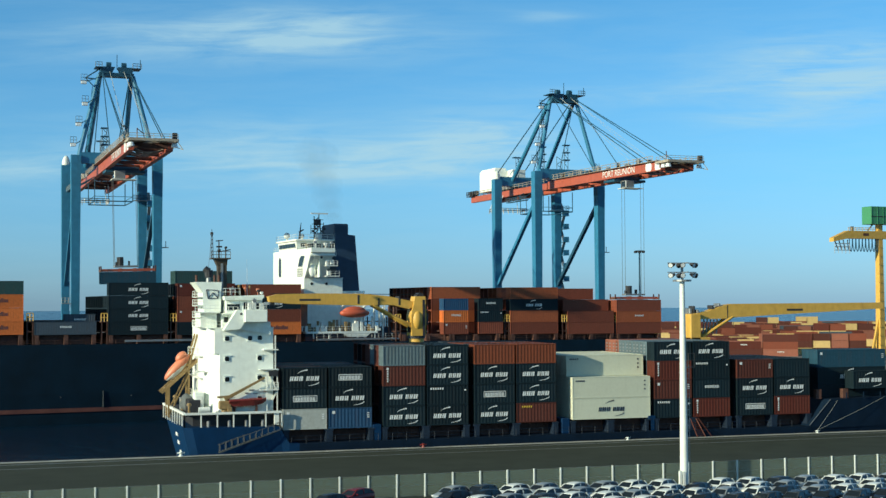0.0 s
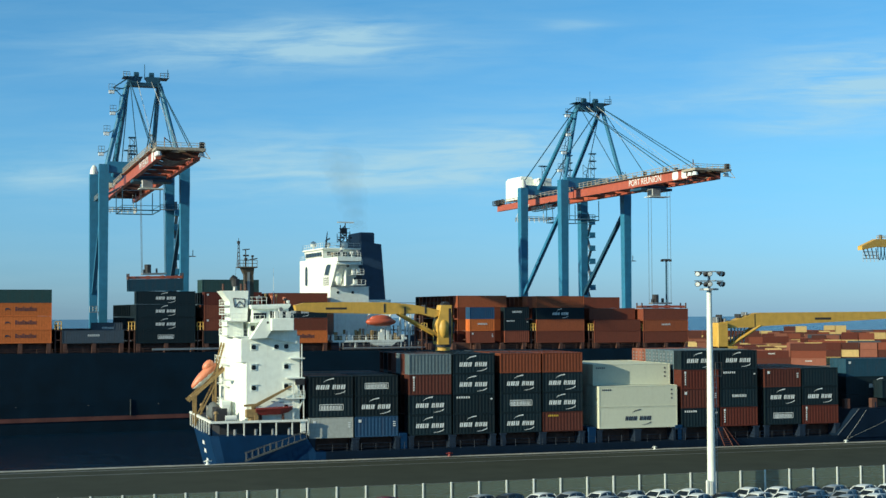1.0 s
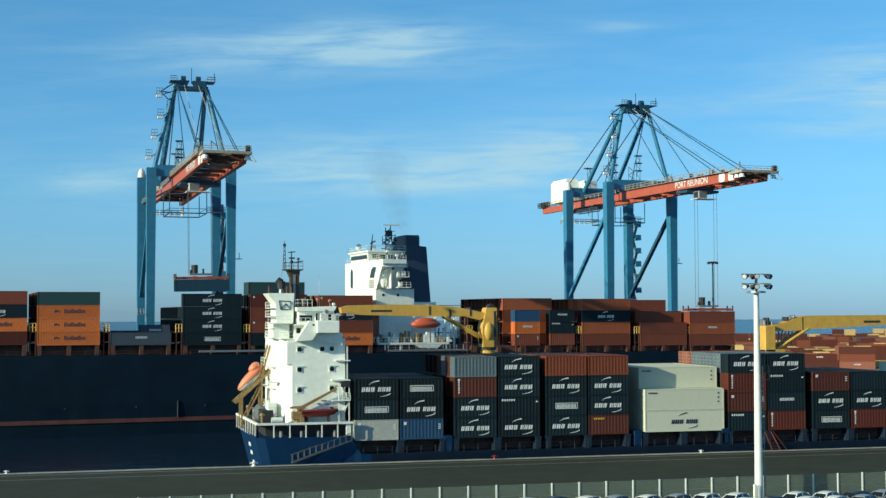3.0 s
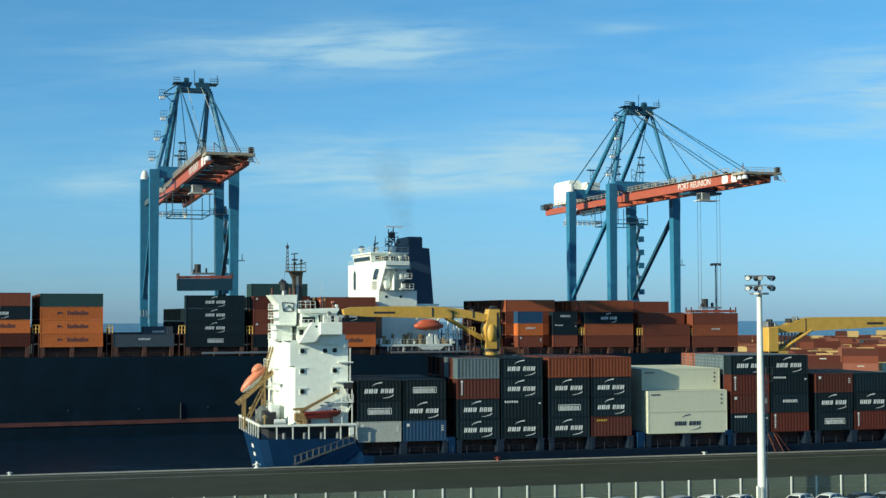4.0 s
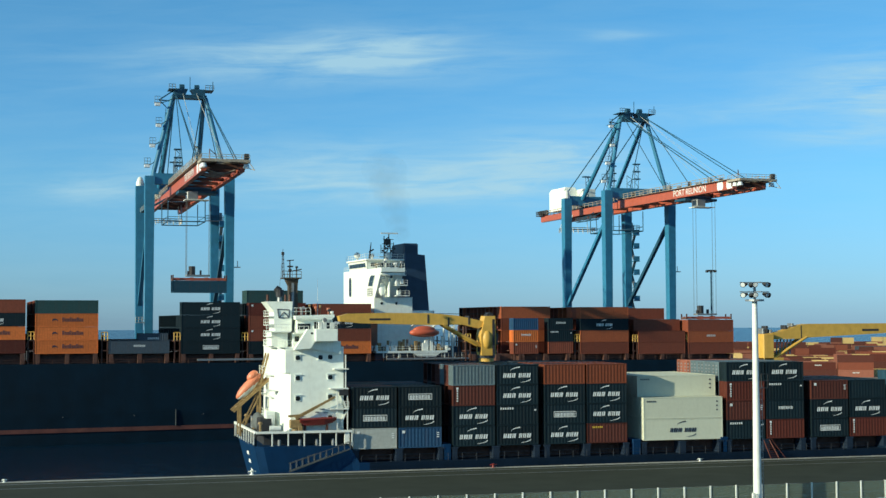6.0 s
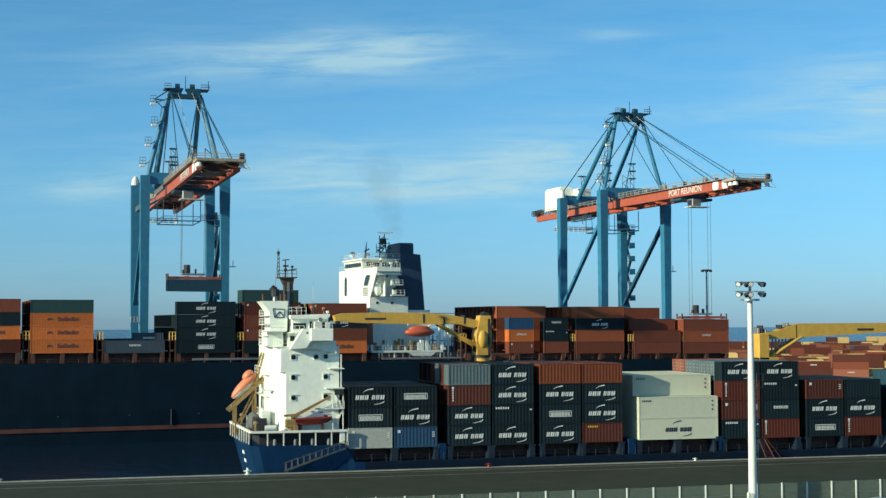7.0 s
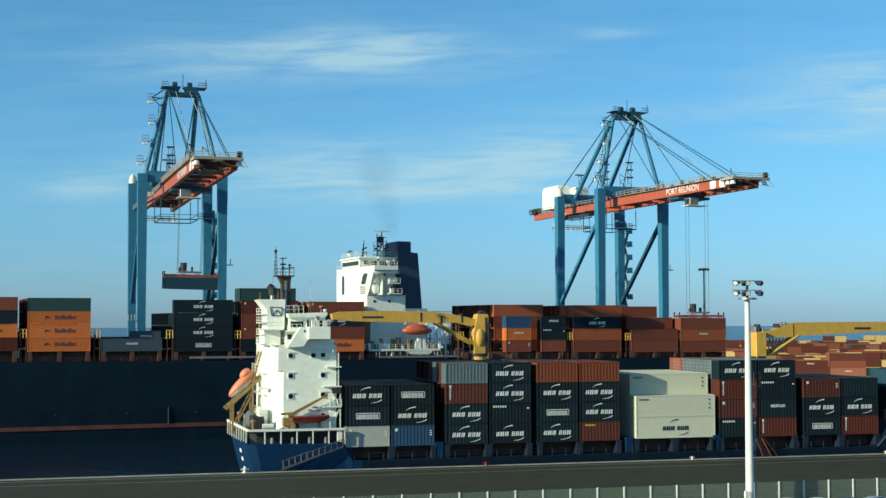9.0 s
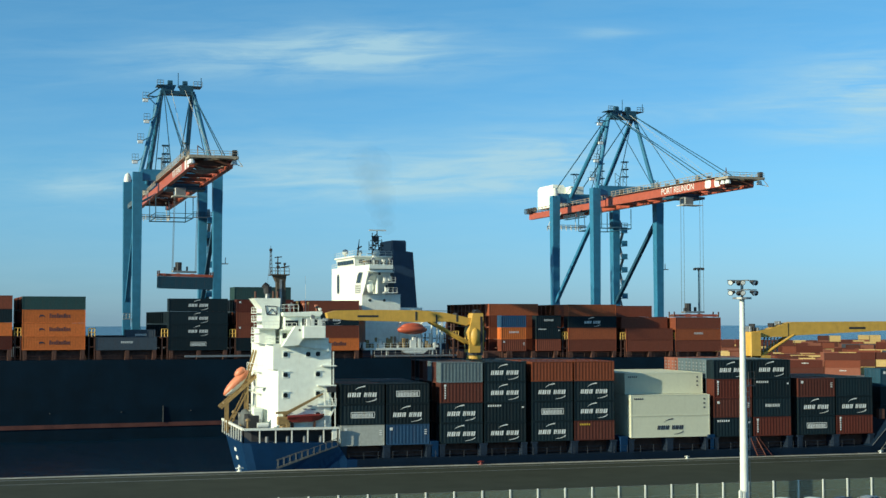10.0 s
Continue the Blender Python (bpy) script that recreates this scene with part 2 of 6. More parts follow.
def mesh_of(name, bm, mat):
    bmesh.ops.recalc_face_normals(bm, faces=bm.faces)
    me = bpy.data.meshes.new(name)
    bm.to_mesh(me)
    bm.free()
    me.materials.append(mat)
    return me


def part(name, bm, mat, parent, label=""):
    ob = new(name, bm if isinstance(bm, bpy.types.Mesh) else mesh_of(name, bm, mat))
    ob.parent = parent
    if label:
        ob["label"] = label
    return ob


def thing(name, m, label, category, group="", kind=""):
    ob = new(name)
    ob.empty_display_size = 0.5
    ob.matrix_world = m
    return tagged(ob, label, category, group, kind)


def solid(name, bm, mat, label, category="", kind="", m=None, group=""):
    ob = new(name, mesh_of(name, bm, mat))
    if m is not None:
        ob.matrix_world = m
    return tagged(ob, label, category, group, kind)


def smooth(ob):
    for f in ob.data.polygons:
        f.use_smooth = True
    return ob


def railing(bm, pts, h=1.05, step=1.5, r=0.03, bars=3):
    """Posts and bars along a line of points."""
    for p, q in zip(pts, pts[1:]):
        p, q = Vector(p), Vector(q)
        n = max(1, round((q - p).length / step))
        for i in range(n + 1):
            c = p.lerp(q, i / n)
            tube(bm, c, c + Vector((0, 0, h)), r, n=4)
        for k in range(bars):
            up = Vector((0, 0, h * (k + 1) / bars))
            tube(bm, p + up, q + up, r, n=4)
    return bm


FAR = pose(0, 0, 0, 0, 0, 5.5)   # the far berth's own axes: u along the quay, v away from it


# ---- containers ----
MESH = {}


def corrugated(L, W, H, colour):
    """Corrugated side walls, front wall and roof of a container, standing on z = 0, x from 0 to L, y from 0 to W."""
    key = ("body", L, W, H, colour)
    if key in MESH:
        return MESH[key]
    vs, fs = [], []

    def wall(points, z0, z1):
        k = len(vs)
        for x, y in points:
            vs.extend(((x, y, z0), (x, y, z1)))
        for i in range(len(points) - 1):
            fs.append((k + 2 * i, k + 2 * i + 2, k + 2 * i + 3, k + 2 * i + 1))

    def wave(n, length, depth, ribs):
        out, s = [], length / n
        for i in range(n):
            out += [(i * s, 0), (i * s + s * 0.3, 0), (i * s + s * 0.5, depth), (i * s + s * 0.8, depth)]
        return out + [(length, 0)]
    e = 0.12
    n = 12 if L < 8 else 24
    side = wave(n, L - 2 * e, 0.026 if L < 8 else 0.007, 0)
    wall([(e + a, 0.03 + b) for a, b in side], 0.15, H - 0.1)
    wall([(L - e - a, W - 0.03 - b) for a, b in side], 0.15, H - 0.1)
    endw = wave(5, W - 2 * e, 0.06, 0)
    wall([(L - 0.03 - b, e + a) for a, b in endw], 0.15, H - 0.1)
    k = len(vs)   # roof sheet, slightly waved
    m = 14 if L < 8 else 26
    for i in range(m + 1):
        z = H - 0.03 - (0.025 if i % 2 else 0.0)
        vs.extend(((e / 2 + (L - e) * i / m, 0.05, z), (e / 2 + (L - e) * i / m, W - 0.05, z)))
    for i in range(m):
        fs.append((k + 2 * i, k + 2 * i + 2, k + 2 * i + 3, k + 2 * i + 1))
    k = len(vs)   # floor
    vs.extend(((0.05, 0.05, 0.12), (L - 0.05, 0.05, 0.12), (L - 0.05, W - 0.05, 0.12), (0.05, W - 0.05, 0.12)))
    fs.append((k + 3, k + 2, k + 1, k))
    me = bpy.data.meshes.new("container_walls")
    me.from_pydata(vs, [], fs)
    me.materials.append(CT[colour])
    MESH[key] = me
    return me


def smooth_walls(L, W, H, colour):
    """Flat-sided insulated walls of a reefer."""
    key = ("reefer", L, W, H, colour)
    if key not in MESH:
        bm = bmesh.new()
        box(bm, 0.06, L - 0.06, 0.03, W - 0.03, 0.14, H - 0.04)
        MESH[key] = mesh_of("reefer_walls", bm, CT[colour])
    return MESH[key]


def container_frame(L, W, H, colour):
    key = ("frame", L, W, H, colour)
    if key not in MESH:
        bm = bmesh.new()
        for x in (0, L - 0.16):
            for y in (0, W - 0.16):
                box(bm, x, x + 0.16, y, y + 0.16, 0.0, H)
        for y in (0, W - 0.10):
            box(bm, 0.16, L - 0.16, y, y + 0.10, 0.0, 0.17)
            box(bm, 0.16, L - 0.16, y, y + 0.10, H - 0.12, H - 0.01)
        for x in (0, L - 0.10):
            box(bm, x, x + 0.10, 0.16, W - 0.16, 0.0, 0.17)
            box(bm, x, x + 0.10, 0.16, W - 0.16, H - 0.12, H - 0.01)
        MESH[key] = mesh_of("container_frame", bm, CT[colour])
    return MESH[key]


def door_mesh(W, H, colour):
    key = ("door", W, H, colour)
    if key not in MESH:
        bm = bmesh.new()
        box(bm, 0, 0.05, 0, W / 2 - 0.18, 0.18, H - 0.14)
        for k in (0.22, 0.5, 0.78):
            box(bm, -0.02, 0, 0.04, W / 2 - 0.22, H * k - 0.12, H * k + 0.12)
        for k in (0.3, 0.75):
            y = (W / 2 - 0.18) * k
            tube(bm, (-0.04, y, 0.1), (-0.04, y, H - 0.1), 0.025, n=5)
        MESH[key] = mesh_of("container_door", bm, CT[colour])
    return MESH[key]


def slab(bm, x0, x1, z0, z1, lean=0.0, y=-0.012):
    """A thin raised painted shape on the y = 0 side."""
    a = [bm.verts.new(p) for p in ((x0, y, z0), (x1, y, z0), (x1 + lean, y, z1), (x0 + lean, y, z1))]
    bm.faces.new(a)


def arc(bm, cx, cz, rx, rz, a0, a1, w, y=-0.012, n=7):
    prev = None
    for i in range(n + 1):
        a = radians(a0 + (a1 - a0) * i / n)
        t = w * (0.25 + 0.75 * i / n)
        p = (cx + rx * math.cos(a), cz + rz * math.sin(a))
        cur = [bm.verts.new((p[0], y, p[1])), bm.verts.new((p[0], y, p[1] + t))]
        if prev:
            bm.faces.new((prev[0], cur[0], cur[1], prev[1]))
        prev = cur


def glyph(bm, x, w, z, h, i, lean=0.0):
    """A pair of plain upright bars."""
    t = w * (0.40, 0.46, 0.36, 0.44, 0.5)[i % 5]
    slab(bm, x, x + t, z, z + h, lean)
    slab(bm, x + t + 0.07, x + w, z, z + h, lean)


def mark_mesh(style, L, H):
    """Plain painted shapes that stand for a carrier's sign."""
    key = ("mark", style, L, H)
    if key in MESH:
        return MESH[key]
    bm, mat = bmesh.new(), M_MARK
    c = L / 2
    if style in ("swoosh", "swoosh_dark"):
        s = 1.32
        x = c - 1.6 * s
        for i, w in enumerate((0.44, 0.52, 0.48, 0.0, 0.44, 0.44, 0.54)):
            if w:
                glyph(bm, x, (w - 0.10) * s, H * 0.36, 0.46 * s, i, 0.10)
                x += w * s
            else:
                x += 0.26 * s
        arc(bm, c + 0.5 * s, H * 0.66, 1.3 * s, 0.42 * s, 170, 100, 0.17)
        arc(bm, c + 0.1 * s, H * 0.28, 1.4 * s, 0.36 * s, -80, -10, 0.17)
        if style == "swoosh_dark":
            mat = M_MARK_DARK
    elif style == "box":
        for i in range(7):
            glyph(bm, c - 1.45 + i * 0.42, 0.34, H * 0.38, 0.52, i + 2)
        for z in (H * 0.34, H * 0.34 + 0.74):
            slab(bm, c - 1.65, c + 1.65, z, z + 0.09)
        for x in (c - 1.65, c + 1.6):
            slab(bm, x, x + 0.08, H * 0.34, H * 0.34 + 0.8)
    elif style == "long":
        for i in range(9):
            glyph(bm, c - 0.9 + i * 0.46, 0.36, H * 0.40, 0.62 if i % 3 else 0.85, i)
        arc(bm, c - 2.3, H * 0.36, 0.55, 0.45, 20, 200, 0.5)
        mat = M_MARK_DARK
    elif style == "line":
        for i in range(6):
            slab(bm, 0.5 + i * 0.34, 0.5 + i * 0.34 + 0.22, H * 0.78, H * 0.78 + 0.28)
        slab(bm, L - 0.6, L - 0.3, H * 0.7, H * 0.7 + 0.2)
    elif style == "upright":
        for i in range(5):
            slab(bm, 0.55, 0.75, H * 0.2 + i * 0.34, H * 0.2 + i * 0.34 + 0.24)
        slab(bm, 0.5, 0.8, H * 0.8, H * 0.8 + 0.32)
    elif style == "short":
        slab(bm, 0.5, 0.9, H * 0.72, H * 0.72 + 0.38)
        for i in range(3):
            slab(bm, L - 0.7, L - 0.35, H * (0.5 + 0.1 * i), H * (0.5 + 0.1 * i) + 0.12)
    elif style == "mid":
        for i in range(6):
            glyph(bm, c - 1.1 + i * 0.4, 0.3, H * 0.52, 0.42, i + 1)
    elif style == "gold":
        for i in range(6):
            slab(bm, 0.8 + i * 0.27, 0.8 + i * 0.27 + 0.18, H * 0.76, H * 0.76 + 0.26)
        mat = M_MARK_GOLD
    elif style == "reefer":
        for i in range(5):
            slab(bm, 0.5 + i * 0.3, 0.5 + i * 0.3 + 0.2, H * 0.78, H * 0.78 + 0.22)
        for i in range(3):
            slab(bm, L - 1.0, L - 0.75, H * (0.35 + 0.2 * i), H * (0.35 + 0.2 * i) + 0.2)
        mat = M_MARK_DARK
    MESH[key] = mesh_of("sign", bm, mat)
    return MESH[key]


WORDS = {"navy": "navy blue", "blue": "mid blue", "teal": "pale blue", "slate": "slate grey", "green": "dark green",
         "red": "red", "rust": "rust orange", "brown": "red brown", "orange": "bright orange", "white": "off-white", "grey": "pale grey", "tan": "tan", "pink": "faded red", "petrol": "petrol blue", "clay": "clay red", "ember": "bright rust"}
SIGNS = {"swoosh": "white sign", "swoosh_dark": "dark sign", "box": "boxed sign", "long": "dark sign", "line": "small writing",
         "upright": "upright writing", "short": "white marks", "mid": "white sign", "gold": "yellow writing", "reefer": "dark writing"}


REST = {}


def rest(heap, m, colour, L, H, W=2.44):
    """Containers deep inside a stack, gathered into one joined heap."""
    REST.setdefault(heap, []).append((m, colour, L, W, H))


def join_rest(heap, label):
    vs, fs, mi, mats = [], [], [], []
    for m, colour, L, W, H in REST[heap]:
        if CT[colour] not in mats:
            mats.append(CT[colour])
        for me in (corrugated(L, W, H, colour), container_frame(L, W, H, colour)):
            k = len(vs)
            vs.extend(m @ v.co for v in me.vertices)
            fs.extend([k + i for i in p.vertices] for p in me.polygons)
            mi.extend([mats.index(CT[colour])] * len(me.polygons))
    me = bpy.data.meshes.new("stacked_containers")
    me.from_pydata(vs, [], fs)
    for x in mats:
        me.materials.append(x)
    me.polygons.foreach_set("material_index", mi)
    return tagged(new("stacked_containers", me), label, "containers", kind="stuff")


def container(m, colour, L=6.06, H=2.78, mark="", where="on the ship's deck", group="deck containers", reefer=False, doors=True, W=2.44):
    size = "twenty-foot" if L < 8 else "forty-foot"
    sort = "refrigerated container" if reefer else "shipping container"
    label = f"{WORDS[colour]} {size} {sort}" + (f" with {SIGNS[mark]}" if mark else "") + f" {where}"
    ob = thing("refrigerated_container" if reefer else "shipping_container", m, label, "container", group)
    part("box_shell", (smooth_walls if reefer else corrugated)(L, W, H, colour), None, ob)
    part("corner_frame", container_frame(L, W, H, colour), None, ob)
    if doors:
        me = door_mesh(W, H, colour)
        for y in (0.17, W / 2 + 0.01):
            d = part("door", me, None, ob)
            d.location = (0.02, y, 0)
    if mark:
        part("carrier_sign", mark_mesh(mark, L, H), None, ob, SIGNS[mark])
    return ob


# ---- the setting ----
bm = bmesh.new()
v = [bm.verts.new(p) for p in ((-4900, -700, -4.2), (4900, -700, -4.2), (4900, 4950, -4.2), (-4900, 4950, -4.2))]
bm.faces.new(v)
solid("water", bm, M_SEA, "dark blue harbour and open sea with small waves", kind="structure")

bm = bmesh.new()
box(bm, -500, 700, -300, 183.2, -9, 0)
solid("ground", bm, M_ASPH, "worn dark asphalt of the quay apron and car park", kind="structure")
bm = bmesh.new()
for i in range(60):
    box(bm, -200 + i * 12, -200 + i * 12 + 11.96, 183.2, 184.3, -9, 0.05 + 0.006 * (i % 3), 0.03)
solid("quay_edge", bm, M_CONC, "pale concrete coping along the edge of the quay", kind="structure")
bm = bmesh.new()
box(bm, -200, 520, 181.0, 181.25, 0, 0.02)
box(bm, -200, 520, 176.4, 176.6, 0, 0.014)
solid("trim", bm, M_STEEL, "steel crane rails let into the apron", kind="structure")


def bollard(m, paint_=M_RAIL, word="white"):
    ob = thing("bollard", m, f"{word} painted steel mooring bollard on the quay edge", "bollard", "quay bollards")
    bm = bmesh.new()
    tube(bm, (0, 0, 0.0), (0, 0, 0.12), 0.55, 0.5, 12)
    part("base_plate", bm, paint_, ob)
    bm = bmesh.new()
    tube(bm, (0, 0, 0.12), (0, 0, 0.55), 0.3, 0.24, 12)
    tube(bm, (0, 0, 0.5), (0.0, 0, 0.72), 0.3, 0.46, 12)
    tube(bm, (0, 0, 0.72), (0, 0, 0.86), 0.46, 0.3, 12)
    beam(bm, (-0.75, 0, 0.62), (0.75, 0, 0.62), 0.28, 0.24)
    part("post", bm, paint_, ob)
    return ob


first = bollard(pose(20.6, 183.75, 0.05) @ Matrix.Diagonal((0.68, 0.68, 0.68, 1)))
bollard(pose(53.6, 183.75, 0.05) @ Matrix.Diagonal((0.6, 0.6, 0.6, 1)), M_BOATRED, "small red")
for x in (-10.5, 84.3, 115.5, 147):
    copy_thing(first, pose(x, 183.75, 0.05) @ Matrix.Diagonal((0.68, 0.68, 0.68, 1)))

# ---- the feeder ship at the near quay ----
feeder = thing("feeder_ship", pose(0, 0, 0), "blue-hulled container feeder ship moored along the quay", "ship")


def hull_rings(stations, yc):
    rings = []
    for x0, x1, half, top, low in stations:
        rings.append([(x0, yc - half, top), (x1, yc - half * 0.93, low), (x1, yc + half * 0.93, low), (x0, yc + half, top)])
    return rings


bm = bmesh.new()
sweep(bm, hull_rings([(21.0, 23.2, 10.5, 3.6, -5), (22.2, 24.2, 11, 3.55, -5), (33.8, 33.8, 11, 3.4, -5), (35.2, 35.2, 11, 1.1, -5), (36.6, 36.6, 11, 1.05, -5)], 196.0))
part("hull", bm, M_HULLB, feeder, "blue painted steel stern of the hull")
# the hull forward of the stern is coloured darker
bm = bmesh.new()
sweep(bm, hull_rings([(36.6, 36.6, 11, 1.05, -5), (114.9, 114.9, 11, 1.0, -5), (130, 127, 10.2, 1.0, -5), (142, 135, 6.5, 1.0, -5), (150, 141, 0.6, 1.0, -5)], 196.0))
part("midship_hull", bm, M_FORE, feeder, "dark navy steel hull side")
for z, y in ((1.9, 195.0), (0.7, 195.4), (-0.7, 195.8)):
    x = 21.0 + (3.6 - z) * 0.256
    part("draught_mark", box(bmesh.new(), x - 0.05, x + 0.05, y, y + 2.2, z - 0.28, z + 0.28), M_MARK, feeder)
bm = bmesh.new()
sweep(bm, [[(x, 196 - h, t), (x, 196 - h * 0.99, 0.6), (x, 196 + h * 0.99, 0.6), (x, 196 + h, t)] for x, h, t in ((114.9, 11.02, 1.04), (118.6, 11.02, 4.9), (130, 10.25, 5.1), (142, 6.55, 5.6), (151, 0.65, 6.2))])
part("forecastle", bm, M_FORE, feeder, "dark navy raised forecastle plating")
part("bulwark_edge", beam(bmesh.new(), (114.9, 184.93, 1.08), (118.6, 184.93, 4.92), 0.06, 0.07), M_STEEL, feeder)
for x in (121.5, 124.5, 127.5):
    part("bulwark_stay", box(bmesh.new(), x, x + 0.12, 185.0, 185.2, 5.0, 5.9), M_FORE, feeder)
for x in (117.2, 121.9):
    part("stack_pillar", box(bmesh.new(), x, x + 0.9, 186.6, 187.4, 4.9, 6.35), M_RUST, feeder)

for x0 in (34.6, 48.4, 61.8, 76.4, 89.6, 103.2):
    part("hatch_cover", box(bmesh.new(), x0, x0 + 12.3, 188.2, 204.6, 0.9, 2.62, 0.05), M_RUST, feeder, "brown steel hatch cover")
for x0 in (34.6, 48.4, 61.8, 76.4, 89.6, 103.2):
    for dx, w in ((0.0, 0.7), (5.85, 0.9), (11.9, 0.7)):
        bm = bmesh.new()
        box(bm, x0 + dx, x0 + dx + w, 185.9, 188.0, 1.0, 2.7)
        box(bm, x0 + dx - 0.12, x0 + dx + w + 0.12, 185.85, 188.0, 2.55, 2.76)
        part("stack_pillar", bm, M_HULLD, feeder)
for x0 in (47.0, 75.0, 88.6):
    bm = bmesh.new()
    box(bm, x0, x0 + 1.2, 185.9, 189.5, 1.0, 3.2, 0.06)
    part("lashing_box", bm, M_HULLB, feeder)
bm = bmesh.new()
railing(bm, [(35.5, 185.15, 1.05), (112, 185.15, 1.0)], 1.0, 2.0, 0.025, 2)
part("deck_rail", bm, M_HULLD, feeder)

# superstructure at the stern
bm = bmesh.new()
box(bm, 21.5, 34.2, 186.0, 206.0, 4.95, 5.22)
part("poop_deck", bm, M_DARK, feeder)
bm = bmesh.new()
rail_line = [(20.6, 206.2, 4.3), (21.3, 185.6, 4.3), (34.2, 185.3, 4.3)]
for p, q in zip(rail_line, rail_line[1:]):
    beam(bm, (p[0], p[1], 5.35), (q[0], q[1], 5.35), 0.32, 0.3)
    n = max(2, round((Vector(q) - Vector(p)).length / 2.2))
    for i in range(n + 1):
        c = Vector(p).lerp(Vector(q), i / n)
        box(bm, c.x - 0.08, c.x + 0.08, c.y - 0.08, c.y + 0.08, 3.4, 5.3)
part("poop_edge_rail", bm, M_RAIL, feeder, "white painted steel rail")

bm = bmesh.new()
for x, z0, z1 in ((26.1, 5.2, 13.2), (25.4, 13.2, 16.6)):
    plan = [(24.65, 205.2), (24.65, 190.5), (x, 187.0), (33.35, 187.0), (33.35, 205.2)]
    sweep(bm, [[(a, b, z) for a, b in plan] for z in (z0, z1)])
box(bm, 24.55, 33.4, 186.92, 205.3, 16.6, 16.68)
part("accommodation_block", bm, M_WHITE, feeder, "white painted steel accommodation block with rust streaks")
# dark box added for the shade in the open gap below the poop
part("mooring_deck_wall", box(bmesh.new(), 22.6, 34.0, 187.6, 204.6, 3.3, 4.94), M_DARK, feeder)
for x in (24.5, 27.3, 29.6, 31.8):
    part("mooring_bitt", tube(bmesh.new(), (x, 186.3, 3.4), (x, 186.3, 4.3), 0.22, n=8), M_STEEL, feeder)
bm = bmesh.new()
for z in (6.6, 9.6, 12.6):
    box(bm, 23.95, 24.65, 193, 205, z, z + 0.12)
    railing(bm, [(24.0, 193, z + 0.12), (24.0, 205, z + 0.12)], 1.0, 2.0, 0.03, 2)
part("stern_gallery", bm, M_RAIL, feeder)
part("west_platform", box(bmesh.new(), 23.3, 25.0, 189.9, 191.6, 10.6, 10.75), M_RAIL, feeder)
part("roof_edge_rail", railing(bmesh.new(), [(24.6, 205, 16.68), (24.6, 190.6, 16.68), (25.4, 187.1, 16.68), (26.6, 187.1, 16.68)], 0.9, 1.2, 0.025, 2), M_RAIL, feeder)
for x, z, w in ((30.4, 8.2, 0.7), (29.7, 7.8, 0.5), (30.9, 7.7, 0.6), (31.7, 9.4, 0.12)):
    part("wall_fitting", box(bmesh.new(), x - w / 2, x + w / 2, 186.86, 187.0, z, z + 0.14 + 0.3 * (w < 0.2), 0.02), M_STEEL, feeder)
for x, z in ((27.08, 15.23), (30.17, 15.26), (31.5, 15.3), (27.08, 12.5), (31.5, 12.55), (27.09, 9.75), (31.5, 9.9), (27.09, 7.0), (31.5, 7.1)):
    bm = bmesh.new()
    box(bm, x - 0.42, x + 0.42, 186.93, 187.0, z - 0.42, z + 0.42, 0.02)
    w = part("window", bm, M_WHITE, feeder)
    bm = bmesh.new()
    sweep(bm, [[(x + a * 0.3, y, z + b * 0.3) for a, b in ((-1, -0.6), (-0.6, -1), (0.6, -1), (1, -0.6), (1, 0.6), (0.6, 1), (-0.6, 1), (-1, 0.6))] for y in (186.90, 186.96)])
    part("pane", bm, M_GLASS, w, "dark glass")
    part("rain_gutter", box(bmesh.new(), x - 0.5, x + 0.5, 186.82, 186.93, z + 0.43, z + 0.49), M_WHITE, w)
bm = bmesh.new()   # bridge deck house
box(bm, 26.7, 32.3, 189.5, 202.5, 16.6, 18.6, 0.05)
box(bm, 27.2, 32.2, 189.0, 203.0, 18.6, 20.4, 0.05)
part("wheelhouse", bm, M_WHITE, feeder)
bm = bmesh.new()
sweep(bm, [[(26.95, 188.3, 20.4), (32.0, 188.3, 20.4), (32.0, 203.8, 20.4), (26.95, 203.8, 20.4)], [(26.9, 188.2, 20.75), (32.3, 188.2, 20.75), (32.3, 203.8, 20.75), (26.9, 203.8, 20.75)],
           [(26.9, 188.2, 20.95), (32.3, 188.2, 21.1), (32.3, 203.8, 21.1), (26.9, 203.8, 20.95)]])
part("wheelhouse_roof", bm, M_WHITE, feeder)
for x0, x1, z0, z1 in ((27.35, 29.1, 19.0, 19.85), (29.6, 30.6, 19.15, 20.1), (30.9, 31.9, 19.15, 20.1)):
    w = part("window_frame", box(bmesh.new(), x0 - 0.1, x1 + 0.1, 188.94, 189.0, z0 - 0.1, z1 + 0.1, 0.02), M_WHITE, feeder)
    part("pane", box(bmesh.new(), x0, x1, 188.9, 188.95, z0, z1, 0.02), M_GLASS, w)
part("window", box(bmesh.new(), 27.0, 27.6, 189.44, 189.52, 17.4, 18.1, 0.02), M_GLASS, feeder)
part("bridge_deck_rail", railing(bmesh.new(), [(26.7, 187.3, 18.6), (28.6, 187.3, 18.6)], 0.9, 0.6, 0.03, 2), M_RAIL, feeder)
part("bridge_deck", box(bmesh.new(), 26.6, 29.3, 187.2, 189.5, 18.5, 18.6), M_WHITE, feeder)
bm = bmesh.new()   # near bridge wing and its gusset
box(bm, 29.2, 32.2, 184.9, 189.4, 17.45, 19.1, 0.05)
part("bridge_wing", bm, M_WHITE, feeder)
bm = bmesh.new()
